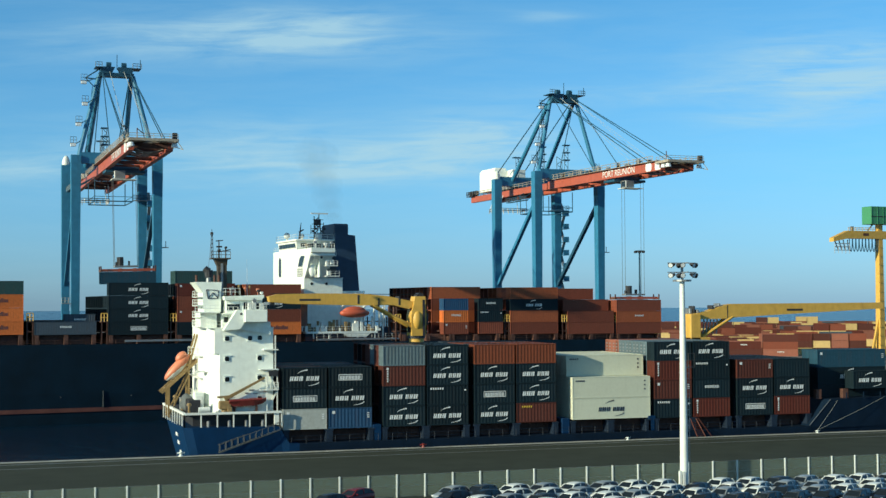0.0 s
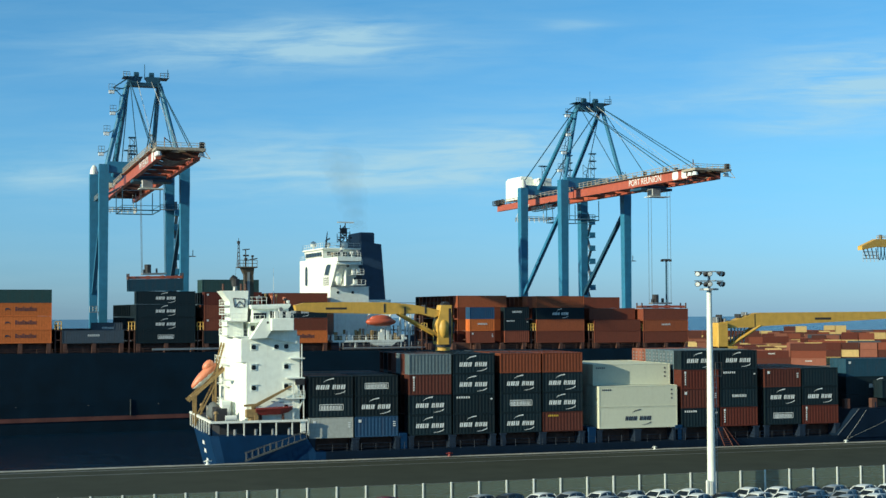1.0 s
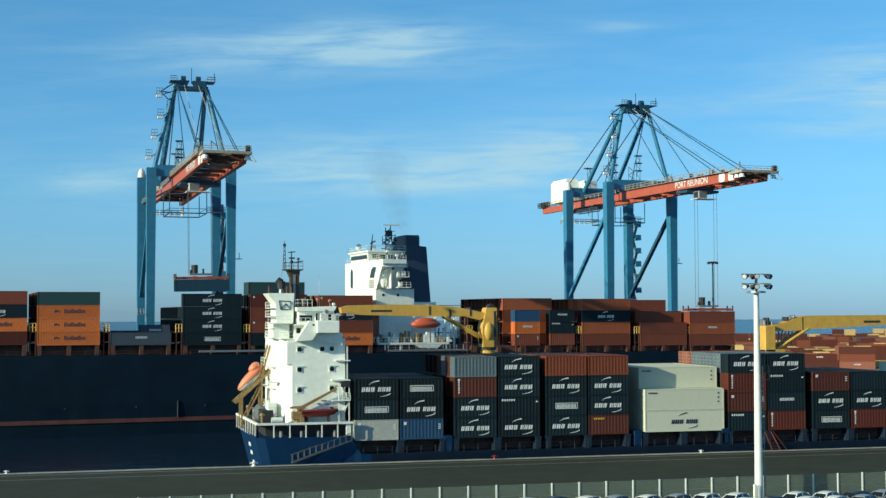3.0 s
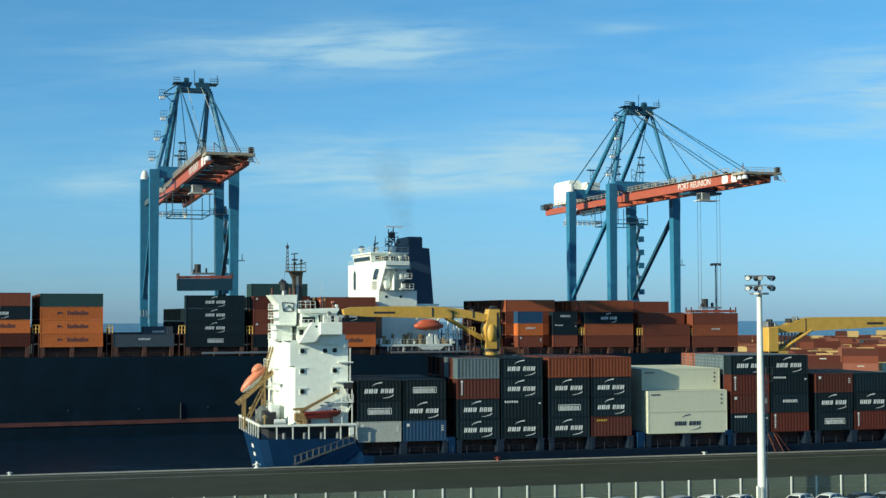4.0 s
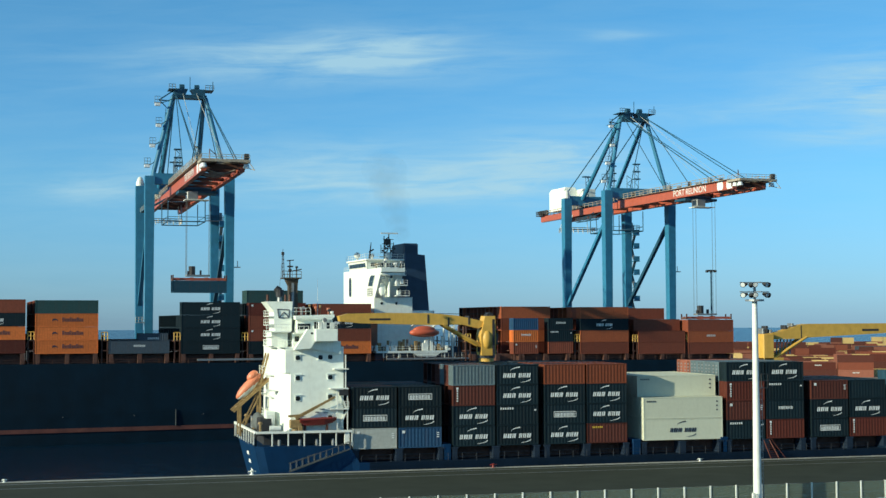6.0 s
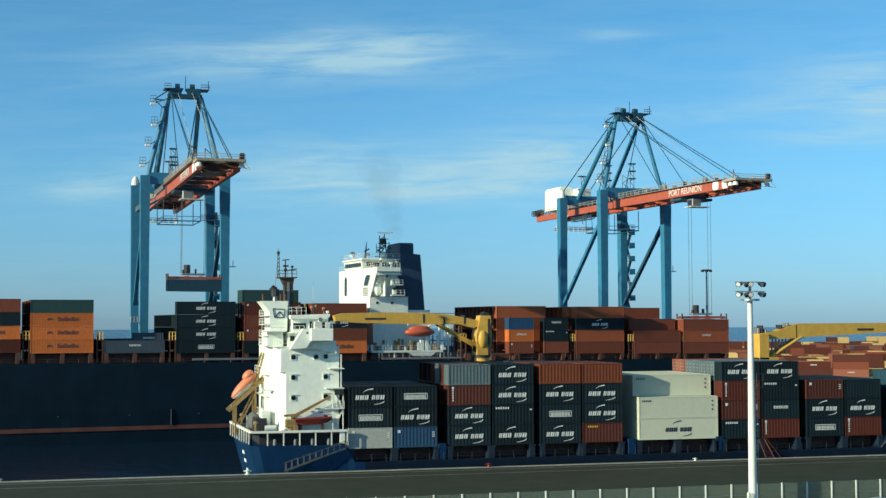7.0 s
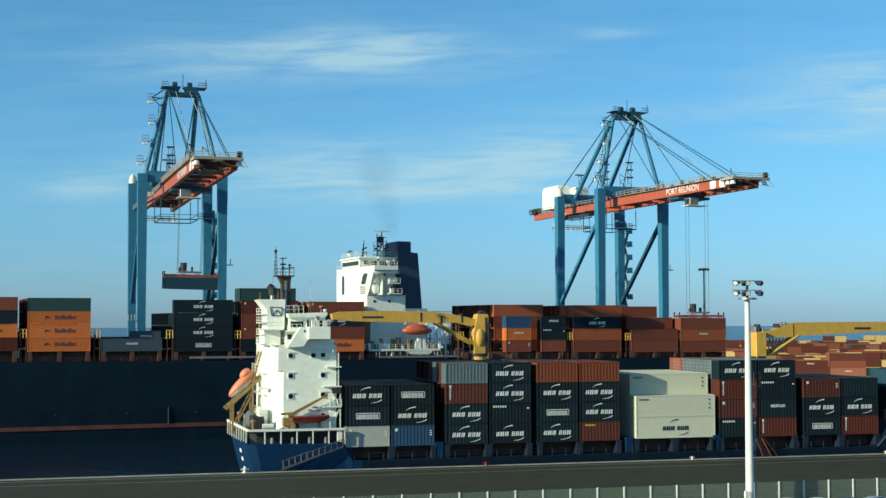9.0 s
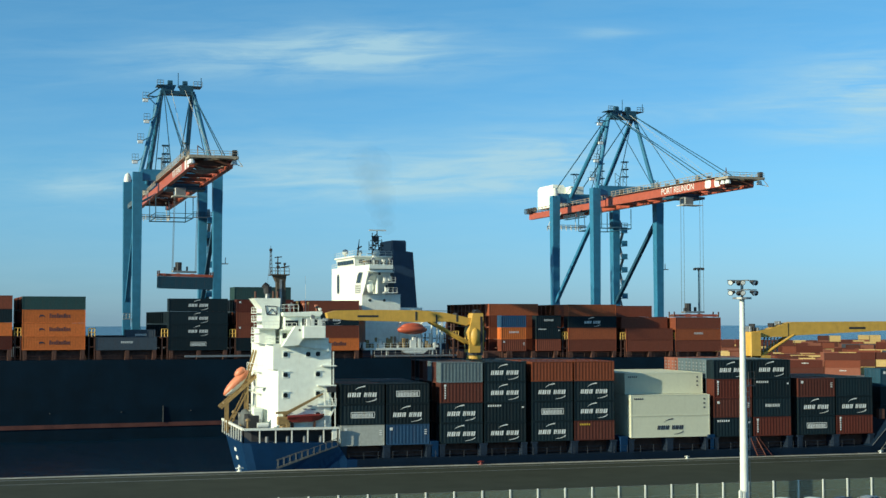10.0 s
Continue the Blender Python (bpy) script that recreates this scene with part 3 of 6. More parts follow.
prism(bm, [(26.4, 16.35), (28.6, 16.5), (29.25, 17.5), (29.25, 19.1), (28.2, 19.1)], 185.4, 186.9)
prism(bm, [(28.6, 16.5), (32.9, 15.7), (32.9, 17.45), (29.25, 17.45)], 186.5, 186.95)
part("wing_bracket", bm, M_WHITE, feeder)
part("bracket_hole", tube(bmesh.new(), (28.75, 185.36, 18.55), (28.75, 185.42, 18.55), 0.16, n=10), M_DARK, feeder)
bm = bmesh.new()
railing(bm, [(29.3, 185.0, 19.1), (32.1, 185.0, 19.1), (32.1, 189, 19.1)], 0.9, 1.1, 0.03, 2)
part("wing_rail", bm, M_RAIL, feeder)
for x, h in ((29.9, 1.0), (30.5, 1.3), (31.5, 0.9)):
    part("wing_console", box(bmesh.new(), x - 0.25, x + 0.25, 185.3, 185.9, 19.1, 19.1 + h, 0.05), M_RAIL, feeder)
part("searchlight", tube(bmesh.new(), (30.5, 185.1, 20.3), (30.5, 185.6, 20.35), 0.28, n=10), M_STEEL, feeder)
bm = bmesh.new()   # funnel casing, flared at the top
sweep(bm, [[(a, 190, z), (b, 190, z), (b, 196, z), (a, 196, z)] for a, b, z in ((23.9, 26.1, 16.6), (23.9, 26.1, 18.8), (24.3, 26.65, 18.85), (24.2, 26.7, 21.5), (23.15, 26.8, 22.9))])
funnel = part("funnel_casing", bm, M_WHITE, feeder)
bm = bmesh.new()
for a, b in (((24.3, 22.4), (25.9, 22.3)), ((25.9, 22.3), (25.9, 21.2)), ((25.9, 21.2), (24.5, 21.2)), ((24.5, 21.2), (24.3, 22.4)), ((24.6, 21.3), (25.2, 22.0)), ((25.2, 22.0), (25.8, 21.3))):
    beam(bm, (a[0] + 0.4, 189.95, a[1] - 0.55), (b[0] + 0.4, 189.95, b[1] - 0.55), 0.1, 0.1)
part("funnel_badge", bm, M_MARK_DARK, funnel, "plain dark outline badge")
bm = bmesh.new()
for z in (16.7, 18.0, 19.6, 20.8):
    box(bm, 23.5, 24.2, 190, 196, z, z + 0.1)
    railing(bm, [(23.55, 190.2, z), (23.55, 196, z)], 0.9, 2, 0.03, 2)
box(bm, 23.0, 26.4, 188.8, 190, 18.68, 18.82)
railing(bm, [(23.05, 188.85, 18.8), (26.4, 188.85, 18.8)], 0.95, 0.7, 0.03, 2)
part("casing_gallery", bm, M_RAIL, feeder)
bm = bmesh.new()
tube(bm, (25.5, 194, 22.8), (25.5, 194, 24.1), 0.35, 0.3, 10)
part("exhaust_pipe", bm, M_STEEL, feeder)
bm = bmesh.new()
tube(bm, (25.55, 194, 23.6), (25.5, 194, 24.6), 0.55, 0.6, 10)
tube(bm, (25.5, 194, 24.4), (24.95, 194, 24.9), 0.55, 0.42, 10)
part("exhaust_cowl", bm, M_DARK, feeder)
for dx in (-1.2, 1.3, 1.9):
    bm = bmesh.new()
    tube(bm, (24.9 + dx, 193, 22.8), (24.9 + dx, 193, 23.9), 0.16, n=8)
    part("vent_pipe", bm, M_RUST, feeder)
bm = bmesh.new()   # main mast
sweep(bm, [[(27.05, 195, 20.9), (28.25, 195, 20.9), (28.25, 196.6, 20.9), (27.05, 196.6, 20.9)], [(26.95, 195, 25.2), (28.2, 195, 25.2), (28.2, 196.6, 25.2), (26.95, 196.6, 25.2)], [(26.5, 194.8, 26.2), (28.3, 194.8, 26.2), (28.3, 196.8, 26.2), (26.5, 196.8, 26.2)]])
box(bm, 26.0, 28.7, 194.5, 197, 26.2, 26.36)
mast = part("mast", bm, M_OLIVE, feeder, "olive brown steel mast with radar platform")
part("platform_rail", railing(bmesh.new(), [(26.05, 194.6, 26.36), (28.65, 194.6, 26.36)], 0.9, 0.65, 0.035, 2), M_OLIVE, mast)
bm = bmesh.new()
for dx in (-0.16, 0.16):
    tube(bm, (26.2 + dx, 195.5, 26.3), (26.15 + dx * 0.5, 195.5, 29.9), 0.06, 0.05, 6)
for k in range(6):
    tube(bm, (26.04, 195.5, 26.6 + k * 0.55), (26.32, 195.5, 26.9 + k * 0.55), 0.05, n=4)
box(bm, 25.95, 26.35, 195.3, 195.7, 29.6, 30.0, 0.05)
tube(bm, (26.15, 195.5, 29.9), (26.15, 195.5, 30.4), 0.04, n=5)
tube(bm, (26.1, 195.5, 29.4), (25.6, 195.5, 24.0), 0.02, n=4)
part("lattice_aerial", bm, M_DARK, mast)
bm = bmesh.new()
tube(bm, (27.15, 195.5, 26.3), (27.15, 195.5, 28.9), 0.13, 0.07, 8)
beam(bm, (26.7, 195.5, 28.75), (27.7, 195.5, 28.85), 0.18, 0.14)
beam(bm, (26.8, 195.5, 27.95), (27.6, 195.5, 27.95), 0.3, 0.22)
box(bm, 26.95, 27.4, 195.3, 195.7, 27.2, 27.6, 0.05)
part("radar_post", bm, M_DARK, mast)
bm = bmesh.new()
tube(bm, (28.1, 195.5, 26.3), (28.1, 195.5, 27.9), 0.09, n=6)
beam(bm, (27.5, 195.5, 27.3), (28.8, 195.5, 27.55), 0.2, 0.15)
box(bm, 27.95, 28.3, 195.3, 195.7, 27.7, 28.0, 0.04)
part("radar_scanner", bm, M_DARK, mast)
part("mast_ladder", beam(bmesh.new(), (27.5, 194.95, 21.0), (27.5, 194.95, 26.0), 0.35, 0.06), M_STEEL, mast)
bm = bmesh.new()
tube(bm, (31.15, 195.5, 21.0), (31.1, 195.5, 26.2), 0.03, 0.015, 5)
part("whip_aerial", bm, M_RAIL, feeder)
bm = bmesh.new()   # side stair tower beside the house
for x in (32.3, 33.7):
    box(bm, x, x + 0.14, 186.2, 186.34, 5.1, 11.0)
part("stair_post", bm, M_RAIL, feeder)
part("boat_fall_pole", box(bmesh.new(), 33.45, 33.6, 186.3, 186.45, 11.0, 15.6), M_RAIL, feeder)
for x0, z in ((31.4, 10.95), (31.4, 8.2), (31.9, 13.6)):
    lan = part("stair_landing", box(bmesh.new(), x0, 33.9, 186.0, 187.0, z, z + 0.14), M_RAIL, feeder)
    if z < 10:
        part("landing_rail", railing(bmesh.new(), [(32.3, 186.05, z + 0.1), (33.9, 186.05, z + 0.1)], 1.0, 0.5, 0.03, 3), M_RAIL, lan)
part("awning", box(bmesh.new(), 32.6, 33.85, 186.1, 186.2, 10.1, 10.85), M_DARK, feeder)
for z, d in ((5.3, 1), (8.3, -1)):
    bm = bmesh.new()
    a, b = (32.5, 33.7) if d > 0 else (33.7, 32.5)
    for y in (186.45, 186.95):
        beam(bm, (a, y, z), (b, y, z + 2.7), 0.06, 0.14)
    for k in range(9):
        x = a + (b - a) * (k + 0.5) / 9
        box(bm, x - 0.1, x + 0.1, 186.45, 186.95, z + 0.3 * k + 0.13, z + 0.3 * k + 0.17)
    part("stair_flight", bm, M_RAIL, feeder)
part("rail_end_post", box(bmesh.new(), 33.2, 33.9, 185.4, 185.7, 3.6, 5.2, 0.04), M_RAIL, feeder)
M_GANG = material("dull gangway metal", (0.085, 0.095, 0.10), 0.6, 0.2, dirt=0.3)
bm = bmesh.new()   # gangway down to the quay
for y in (184.6, 185.4):
    beam(bm, (25.6, y - 0.6, 0.25), (33.9, y, 3.0), 0.06, 0.14)
    for i in range(11):
        x = 25.8 + i * 0.8
        z = 0.35 + (x - 25.6) * 0.331
        tube(bm, (x, y - 0.3, z), (x, y - 0.3, z + 0.95), 0.03, n=4)
    tube(bm, (25.6, y - 0.3, 1.25), (33.9, y - 0.3, 4.0), 0.03, n=4)
for i in range(22):
    x = 25.8 + i * 0.37
    box(bm, x, x + 0.25, 184.3, 185.1, 0.30 + (x - 25.6) * 0.331, 0.35 + (x - 25.6) * 0.331)
solid("gangway", bm, M_GANG, "grey metal gangway sloping from the ship to the quay", "gangway")

# fittings on the wheelhouse roof
bm = bmesh.new()
railing(bm, [(27.0, 188.1, 21.05), (29.0, 188.1, 21.05)], 0.95, 0.7, 0.03, 2)
railing(bm, [(27.0, 188.1, 21.05), (27.0, 203, 21.05)], 0.95, 2, 0.03, 2)
part("roof_rail", bm, M_RAIL, feeder)
for x, y, h, w, mt in ((28.2, 190.5, 1.1, 0.7, M_STEEL), (29.6, 193, 1.5, 0.3, M_GOLD), (30.4, 192.6, 1.2, 0.35, M_BOAT), (31.2, 193.5, 1.4, 0.25, M_GOLD), (32.2, 192.8, 1.0, 0.4, M_BOAT), (31.9, 190.2, 0.8, 0.5, M_DARK), (32.1, 189.0, 0.5, 0.4, M_RAIL)):
    bm = bmesh.new()
    tube(bm, (x, y, 21.05), (x, y, 21.05 + h), 0.06, n=6)
    box(bm, x - w / 2, x + w / 2, y - 0.2, y + 0.2, 21.05 + h - 0.35, 21.05 + h, 0.05)
    part("roof_fitting", bm, mt, feeder)

# lifeboat in its launching ramp at the stern
boat = thing("lifeboat", pose(21.9, 200.5, 10.9, 0, -46, 0), "orange enclosed free-fall lifeboat on its stern ramp", "lifeboat")
bm = bmesh.new()
ball(bm, (0, 0, 0), 1, 2.45, 0.95, 0.72, 12)
smooth(part("boat_hull", bm, M_BOAT, boat))
bm = bmesh.new()
ball(bm, (1.45, 0, 0.62), 1, 0.95, 0.75, 0.62, 10)
smooth(part("canopy", bm, M_BOAT, boat))
bm = bmesh.new()
ball(bm, (-0.2, 0, -0.14), 1, 2.2, 0.9, 0.68, 12)
smooth(part("keel_band", bm, M_RAIL, boat, "pale underside"))
ramp = thing("boat_ramp", pose(0, 0, 0), "ochre steel launching ramp for the lifeboat", "ramp")
for y in (199.0, 202.0):
    bm = bmesh.new()
    beam(bm, (19.6, y, 7.4), (25.0, y, 12.2), 0.3, 0.4)
    beam(bm, (20.6, y, 3.9), (20.6, y, 8.4), 0.28, 0.28)
    beam(bm, (23.4, y, 3.9), (23.4, y, 10.8), 0.28, 0.28)
    beam(bm, (20.6, y, 4.2), (23.4, y, 9.8), 0.2, 0.2)
    beam(bm, (23.4, y, 11.0), (24.6, y, 15.6), 0.25, 0.25)
    part("ramp_side", bm, M_GOLD, ramp)
bm = bmesh.new()
for k in range(5):
    beam(bm, (20.2 + k * 1.1, 199, 8.0 + k * 0.98), (20.2 + k * 1.1, 202, 8.0 + k * 0.98), 0.2, 0.2)
part("cross_bar", bm, M_GOLD, ramp)

# rescue boat and its davit on the poop
rescue = thing("rescue_boat", pose(29.6, 186.5, 6.55), "red open rescue boat stowed on the ship's poop deck", "boat")
bm = bmesh.new()
sweep(bm, [[(x, -w, z1), (x, -w * 0.6, z0), (x, w * 0.6, z0), (x, w, z1)] for x, w, z0, z1 in ((-2.4, 0.75, -0.35, 0.3), (-1, 0.85, -0.4, 0.32), (1, 0.8, -0.35, 0.4), (2.1, 0.5, -0.1, 0.55), (2.7, 0.1, 0.25, 0.7))])
part("boat_hull", bm, M_BOATRED, rescue)
bm = bmesh.new()
for y in (-0.75, 0.75):
    tube(bm, (-2.4, y, 0.35), (2.0, y * 0.75, 0.5), 0.2, n=8)
part("sponson", bm, M_BOATRED, rescue)
bm = bmesh.new()
for x in (-1.6, 1.4):
    box(bm, x - 0.1, x + 0.1, -0.4, 0.7, -1.33, -0.35)
part("cradle", bm, M_RUST, rescue)
davit = thing("boat_davit", pose(26.7, 186.4, 5.22), "yellow-brown slewing boat davit with a long jib", "davit")
bm = bmesh.new()
tube(bm, (0, 0, 0), (0, 0, 1.6), 0.45, 0.4, 10)
box(bm, -0.8, 0.8, -0.5, 0.5, 0.6, 1.7, 0.08)
box(bm, 0.3, 0.9, -0.6, 0.6, 0.2, 0.9, 0.05)
part("pedestal", bm, M_GOLD, davit)
bm = bmesh.new()
beam(bm, (0.0, 0, 1.9), (5.4, 0, 4.7), 0.35, 0.45, 0.2, 0.25)
beam(bm, (-1.0, 0, 2.2), (0.8, 0, 2.3), 0.3, 0.3)
part("jib", bm, M_GOLD, davit)
winch = thing("mooring_winch", pose(22.9, 190.0, 5.22), "grey mooring winch on the ship's poop deck", "winch")
bm = bmesh.new()
tube(bm, (0, -1.6, 0.9), (0, 1.6, 0.9), 0.7, n=12)
part("drum", bm, M_STEEL, winch)
bm = bmesh.new()
for y in (-1.7, 0, 1.7):
    box(bm, -0.8, 0.8, y - 0.12, y + 0.12, 0, 1.8, 0.06)
part("winch_frame", bm, M_DARK, winch)

# deck cranes of the feeder
dc = thing("deck_crane", pose(58.6, 204.4, 0), "yellow ship's deck crane with a box jib lowered to rest", "crane", "deck cranes")
bm = bmesh.new()
tube(bm, (0, 0, 1.0), (0, 0, 14.6), 1.25, 1.15, 16)
smooth(part("pedestal", bm, M_YELLOW, dc)).data.set_sharp_from_angle(angle=0.6)
part("slew_ring", tube(bmesh.new(), (0, 0, 14.5), (0, 0, 14.92), 1.35, n=16), M_DARK, dc)
bm = bmesh.new()
ball(bm, (-0.2, -1.15, 17.3), 1, 0.85, 0.75, 1.5, 10)
smooth(part("winch_cover", bm, M_YELLOW, dc))
part("ladder", beam(bmesh.new(), (0.75, -1.56, 14.9), (0.75, -1.5, 20.4), 0.4, 0.06), M_DARK, dc)
part("cab_window", box(bmesh.new(), -1.28, -1.15, -0.9, 0.5, 15.4, 16.6, 0.03), M_GLASS, dc)
bm = bmesh.new()
sweep(bm, [[(-1.1, -1.4, 14.9), (1.1, -1.4, 14.9), (1.1, 1.4, 14.9), (-1.1, 1.4, 14.9)], [(-1.2, -1.5, 18.0), (1.15, -1.5, 18.0), (1.15, 1.5, 18.0), (-1.2, 1.5, 18.0)],
           [(-0.5, -1.2, 20.9), (1.1, -1.2, 20.9), (1.1, 1.2, 20.9), (-0.5, 1.2, 20.9)]])
part("crane_house", bm, M_YELLOW, dc)
bm = bmesh.new()
tube(bm, (0.4, -0.9, 20.9), (0.4, 0.9, 20.9), 0.55, n=12)
box(bm, 0.9, 1.7, -0.8, 0.8, 16.5, 18.3, 0.1)
part("sheave", bm, M_DARK, dc)
bm = bmesh.new()
prism(bm, [(-23.0, 20.95), (-22.8, 20.15), (-19.6, 19.85), (-9.0, 19.55), (-4.0, 19.6), (-1.5, 19.0), (-0.6, 19.4), (-0.6, 20.1), (-5.0, 21.0), (-9.0, 21.35), (-16, 21.4), (-21.6, 21.3)], -1.0, 1.0)
jib = part("jib", bm, M_YELLOW, dc)
bm = bmesh.new()
box(bm, -18.4, -15.2, -1.03, -1.0, 20.3, 20.6)
part("jib_lettering", bm, M_DARK, jib, "dark plate of unreadable writing")
for y in (-0.9, 0.9):
    bm = bmesh.new()
    tube(bm, (-7.0, y, 19.6), (-0.8, y, 16.2), 0.2, 0.28, 8)
    part("luffing_cylinder", bm, M_YELLOW, dc)
bm = bmesh.new()
for y in (-0.5, 0.5):
    tube(bm, (-22.5, y, 21.4), (0.4, y, 21.2), 0.04, n=4)
part("hoist_rope", bm, M_DARK, dc)
for x, z in ((-6.2, 19.9), (-3.0, 20.2), (-9.4, 20.4)):
    part("jib_clamp", box(bmesh.new(), x - 0.12, x + 0.12, -1.06, 1.06, z - 0.6, z + 0.75, 0.03), M_DARK, jib)
part("hook_block", box(bmesh.new(), -22.7, -22.0, -0.5, 0.5, 19.3, 20.1, 0.08), M_DARK, dc)
dc2 = thing("deck_crane", pose(106.4, 204.4, 0), "yellow ship's deck crane with its long jib resting level", "crane", "deck cranes")
bm = bmesh.new()
tube(bm, (0, 0, 1.0), (0, 0, 13.6), 1.5, 1.4, 16)
part("pedestal", bm, M_YELLOW, dc2)
bm = bmesh.new()
box(bm, -2.0, -0.2, -1.6, 1.6, 13.6, 17.9, 0.08)
box(bm, -2.0, 1.5, -1.6, 1.6, 13.6, 14.1, 0.06)
part("crane_house", bm, M_YELLOW, dc2)
bm = bmesh.new()
prism(bm, [(-1.6, 17.9), (-1.2, 17.0), (5.2, 17.1), (6.5, 17.3), (34.5, 18.6), (34.5, 19.6), (6.0, 19.5), (4.6, 19.3), (1.5, 18.3)], -1.0, 1.0)
jib = part("jib", bm, M_YELLOW, dc2)
bm = bmesh.new()
box(bm, 16, 19, -1.03, -1.0, 18.3, 18.65)
box(bm, 4.9, 5.0, -1.04, -1.0, 17.2, 19.3)
part("jib_lettering", bm, M_DARK, jib, "dark plate of unreadable writing")
for y in (-0.9, 0.9):
    bm = bmesh.new()
    tube(bm, (0.2, y, 14.0), (6.0, y, 17.4), 0.3, 0.22, 8)
    part("luffing_cylinder", bm, M_YELLOW, dc2)
for k in range(5):
    part("rope_guide", beam(bmesh.new(), (1.0 + k * 0.6, 0, 14.6), (1.2 + k * 0.6, 0, 17.0), 0.25, 0.15), M_STEEL, dc2)
for k, (x, h) in enumerate(((-1.8, 0.9), (-1.2, 1.3), (-0.5, 0.7), (2.2, 0.5), (3.4, 0.6))):
    part("top_fitting", box(bmesh.new(), x, x + 0.4, -0.8, 0.8, 17.9 if x < 0 else 18.3 + 0.33 * (x - 1), 17.9 + h if x < 0 else 19.0 + 0.25 * (x - 1), 0.05), M_DARK if k % 2 else M_STEEL, dc2)

# items on the poop
for x, y, w, h, mt, nm, lb in ((24.0, 186.7, 1.5, 0.7, M_RAIL, "liferaft_canister", "white liferaft canister on the poop deck"), (22.4, 196, 1.2, 1.6, M_STEEL, "deck_locker", "grey steel deck locker on the poop")):
    t0 = thing(nm, pose(x, y, 5.22), lb, nm.split("_")[0])
    if nm == "liferaft_canister":
        part("canister", tube(bmesh.new(), (-w / 2, 0, 0.55), (w / 2, 0, 0.55), 0.38, n=12), mt, t0)
        part("cradle", box(bmesh.new(), -0.5, 0.5, -0.3, 0.3, 0, 0.25, 0.03), M_STEEL, t0)
    else:
        part("cabinet", box(bmesh.new(), -w / 2, w / 2, -0.6, 0.6, 0, h, 0.05), mt, t0)
        part("lid", box(bmesh.new(), -w / 2 - 0.05, w / 2 + 0.05, -0.65, 0.65, h, h + 0.08, 0.02), mt, t0)
for x, y in ((23.0, 189.2), (22.9, 192.6)):
    wn = thing("mooring_winch", pose(x, y, 5.22), "grey mooring winch with rope on the poop deck", "winch", "mooring winches")
    part("drum", tube(bmesh.new(), (0, -0.7, 0.75), (0, 0.7, 0.75), 0.42, n=12), M_ROPE, wn, "drum wound with pale rope")
    for v in (-0.75, 0.75):
        part("flange", tube(bmesh.new(), (0, v - 0.05, 0.75), (0, v + 0.05, 0.75), 0.68, n=14), M_STEEL, wn)
        part("bearing_stand", box(bmesh.new(), -0.35, 0.35, v * 1.25 - 0.08, v * 1.25 + 0.08, 0, 0.85, 0.03), M_GOLD, wn)
    part("bedplate", box(bmesh.new(), -0.6, 0.6, -1.1, 1.1, 0, 0.1, 0.02), M_DARK, wn)
for y in (186.6, 194.4, 204.0):
    vt = thing("deck_ventilator", pose(22.0, y, 5.22), "ochre mushroom ventilator on the poop deck", "ventilator", "poop ventilators")
    part("pipe", tube(bmesh.new(), (0, 0, 0), (0, 0, 1.3), 0.16, n=8), M_GOLD, vt)
    part("cap", tube(bmesh.new(), (0, 0, 1.2), (0, 0, 1.5), 0.36, 0.22, 10), M_GOLD, vt)
lk = thing("stores_locker", pose(23.7, 190.6, 5.22), "white steel stores locker on the poop beside the house", "locker")
part("cabinet", box(bmesh.new(), -0.6, 0.6, -1.2, 1.2, 0, 2.7, 0.05), M_WHITE, lk)
part("door", box(bmesh.new(), -0.4, 0.4, -1.24, -1.2, 0.2, 2.2, 0.01), M_RAIL, lk)
heap = thing("tarpaulin_heap", pose(22.6, 194.5, 5.22), "grey tarpaulin heaped over gear on the poop", "tarpaulin")
bm = bmesh.new()
ball(bm, (0, 0, 0.9), 1, 0.9, 3.2, 1.3, 14)
for v0 in bm.verts:
    v0.co *= 1 + 0.22 * noise.noise(v0.co * 0.9)
    v0.co.z = max(0.0, v0.co.z)
smooth(part("cover", bm, material("grey tarpaulin", (0.10, 0.11, 0.11), 0.8, grain=0.25, dirt=0.3, bump=0.05), heap))
steps = thing("quay_steps", pose(95.6, 184.0, 0.06), "red steel boarding steps between quay and ship", "steps")
for x, dx in ((0, 0.5), (1.3, 0.9)):
    part("side_rail", beam(bmesh.new(), (x, 0, 0), (x - dx, 1.2, 2.6), 0.09, 0.14), CT["brown"], steps)
for k in range(7):
    part("tread", box(bmesh.new(), 0.0 - 0.09 * k, 1.2 - 0.09 * k, 0.16 * k, 0.16 * k + 0.2, 0.3 * k + 0.2, 0.3 * k + 0.25), CT["brown"], steps)
part("prop", beam(bmesh.new(), (2.4, 0.2, 0), (0.6, 1.0, 2.7), 0.08, 0.08), CT["brown"], steps)

# mooring lines
def mooring_line(p, q, sag):
    bm = bmesh.new()
    pts = [Vector(p).lerp(Vector(q), i / 8) - Vector((0, 0, sag * 4 * (i / 8) * (1 - i / 8))) for i in range(9)]
    hose(bm, pts, 0.02, 5)
    return solid("mooring_line", bm, M_ROPE, "pale mooring rope stretched from ship to bollard", "rope", group="mooring lines")


mooring_line((115.5, 183.75, 0.48), (128.6, 185.5, 5.1), 0.12)
mooring_line((115.5, 183.75, 0.48), (119.9, 185.0, 4.75), 0.1)

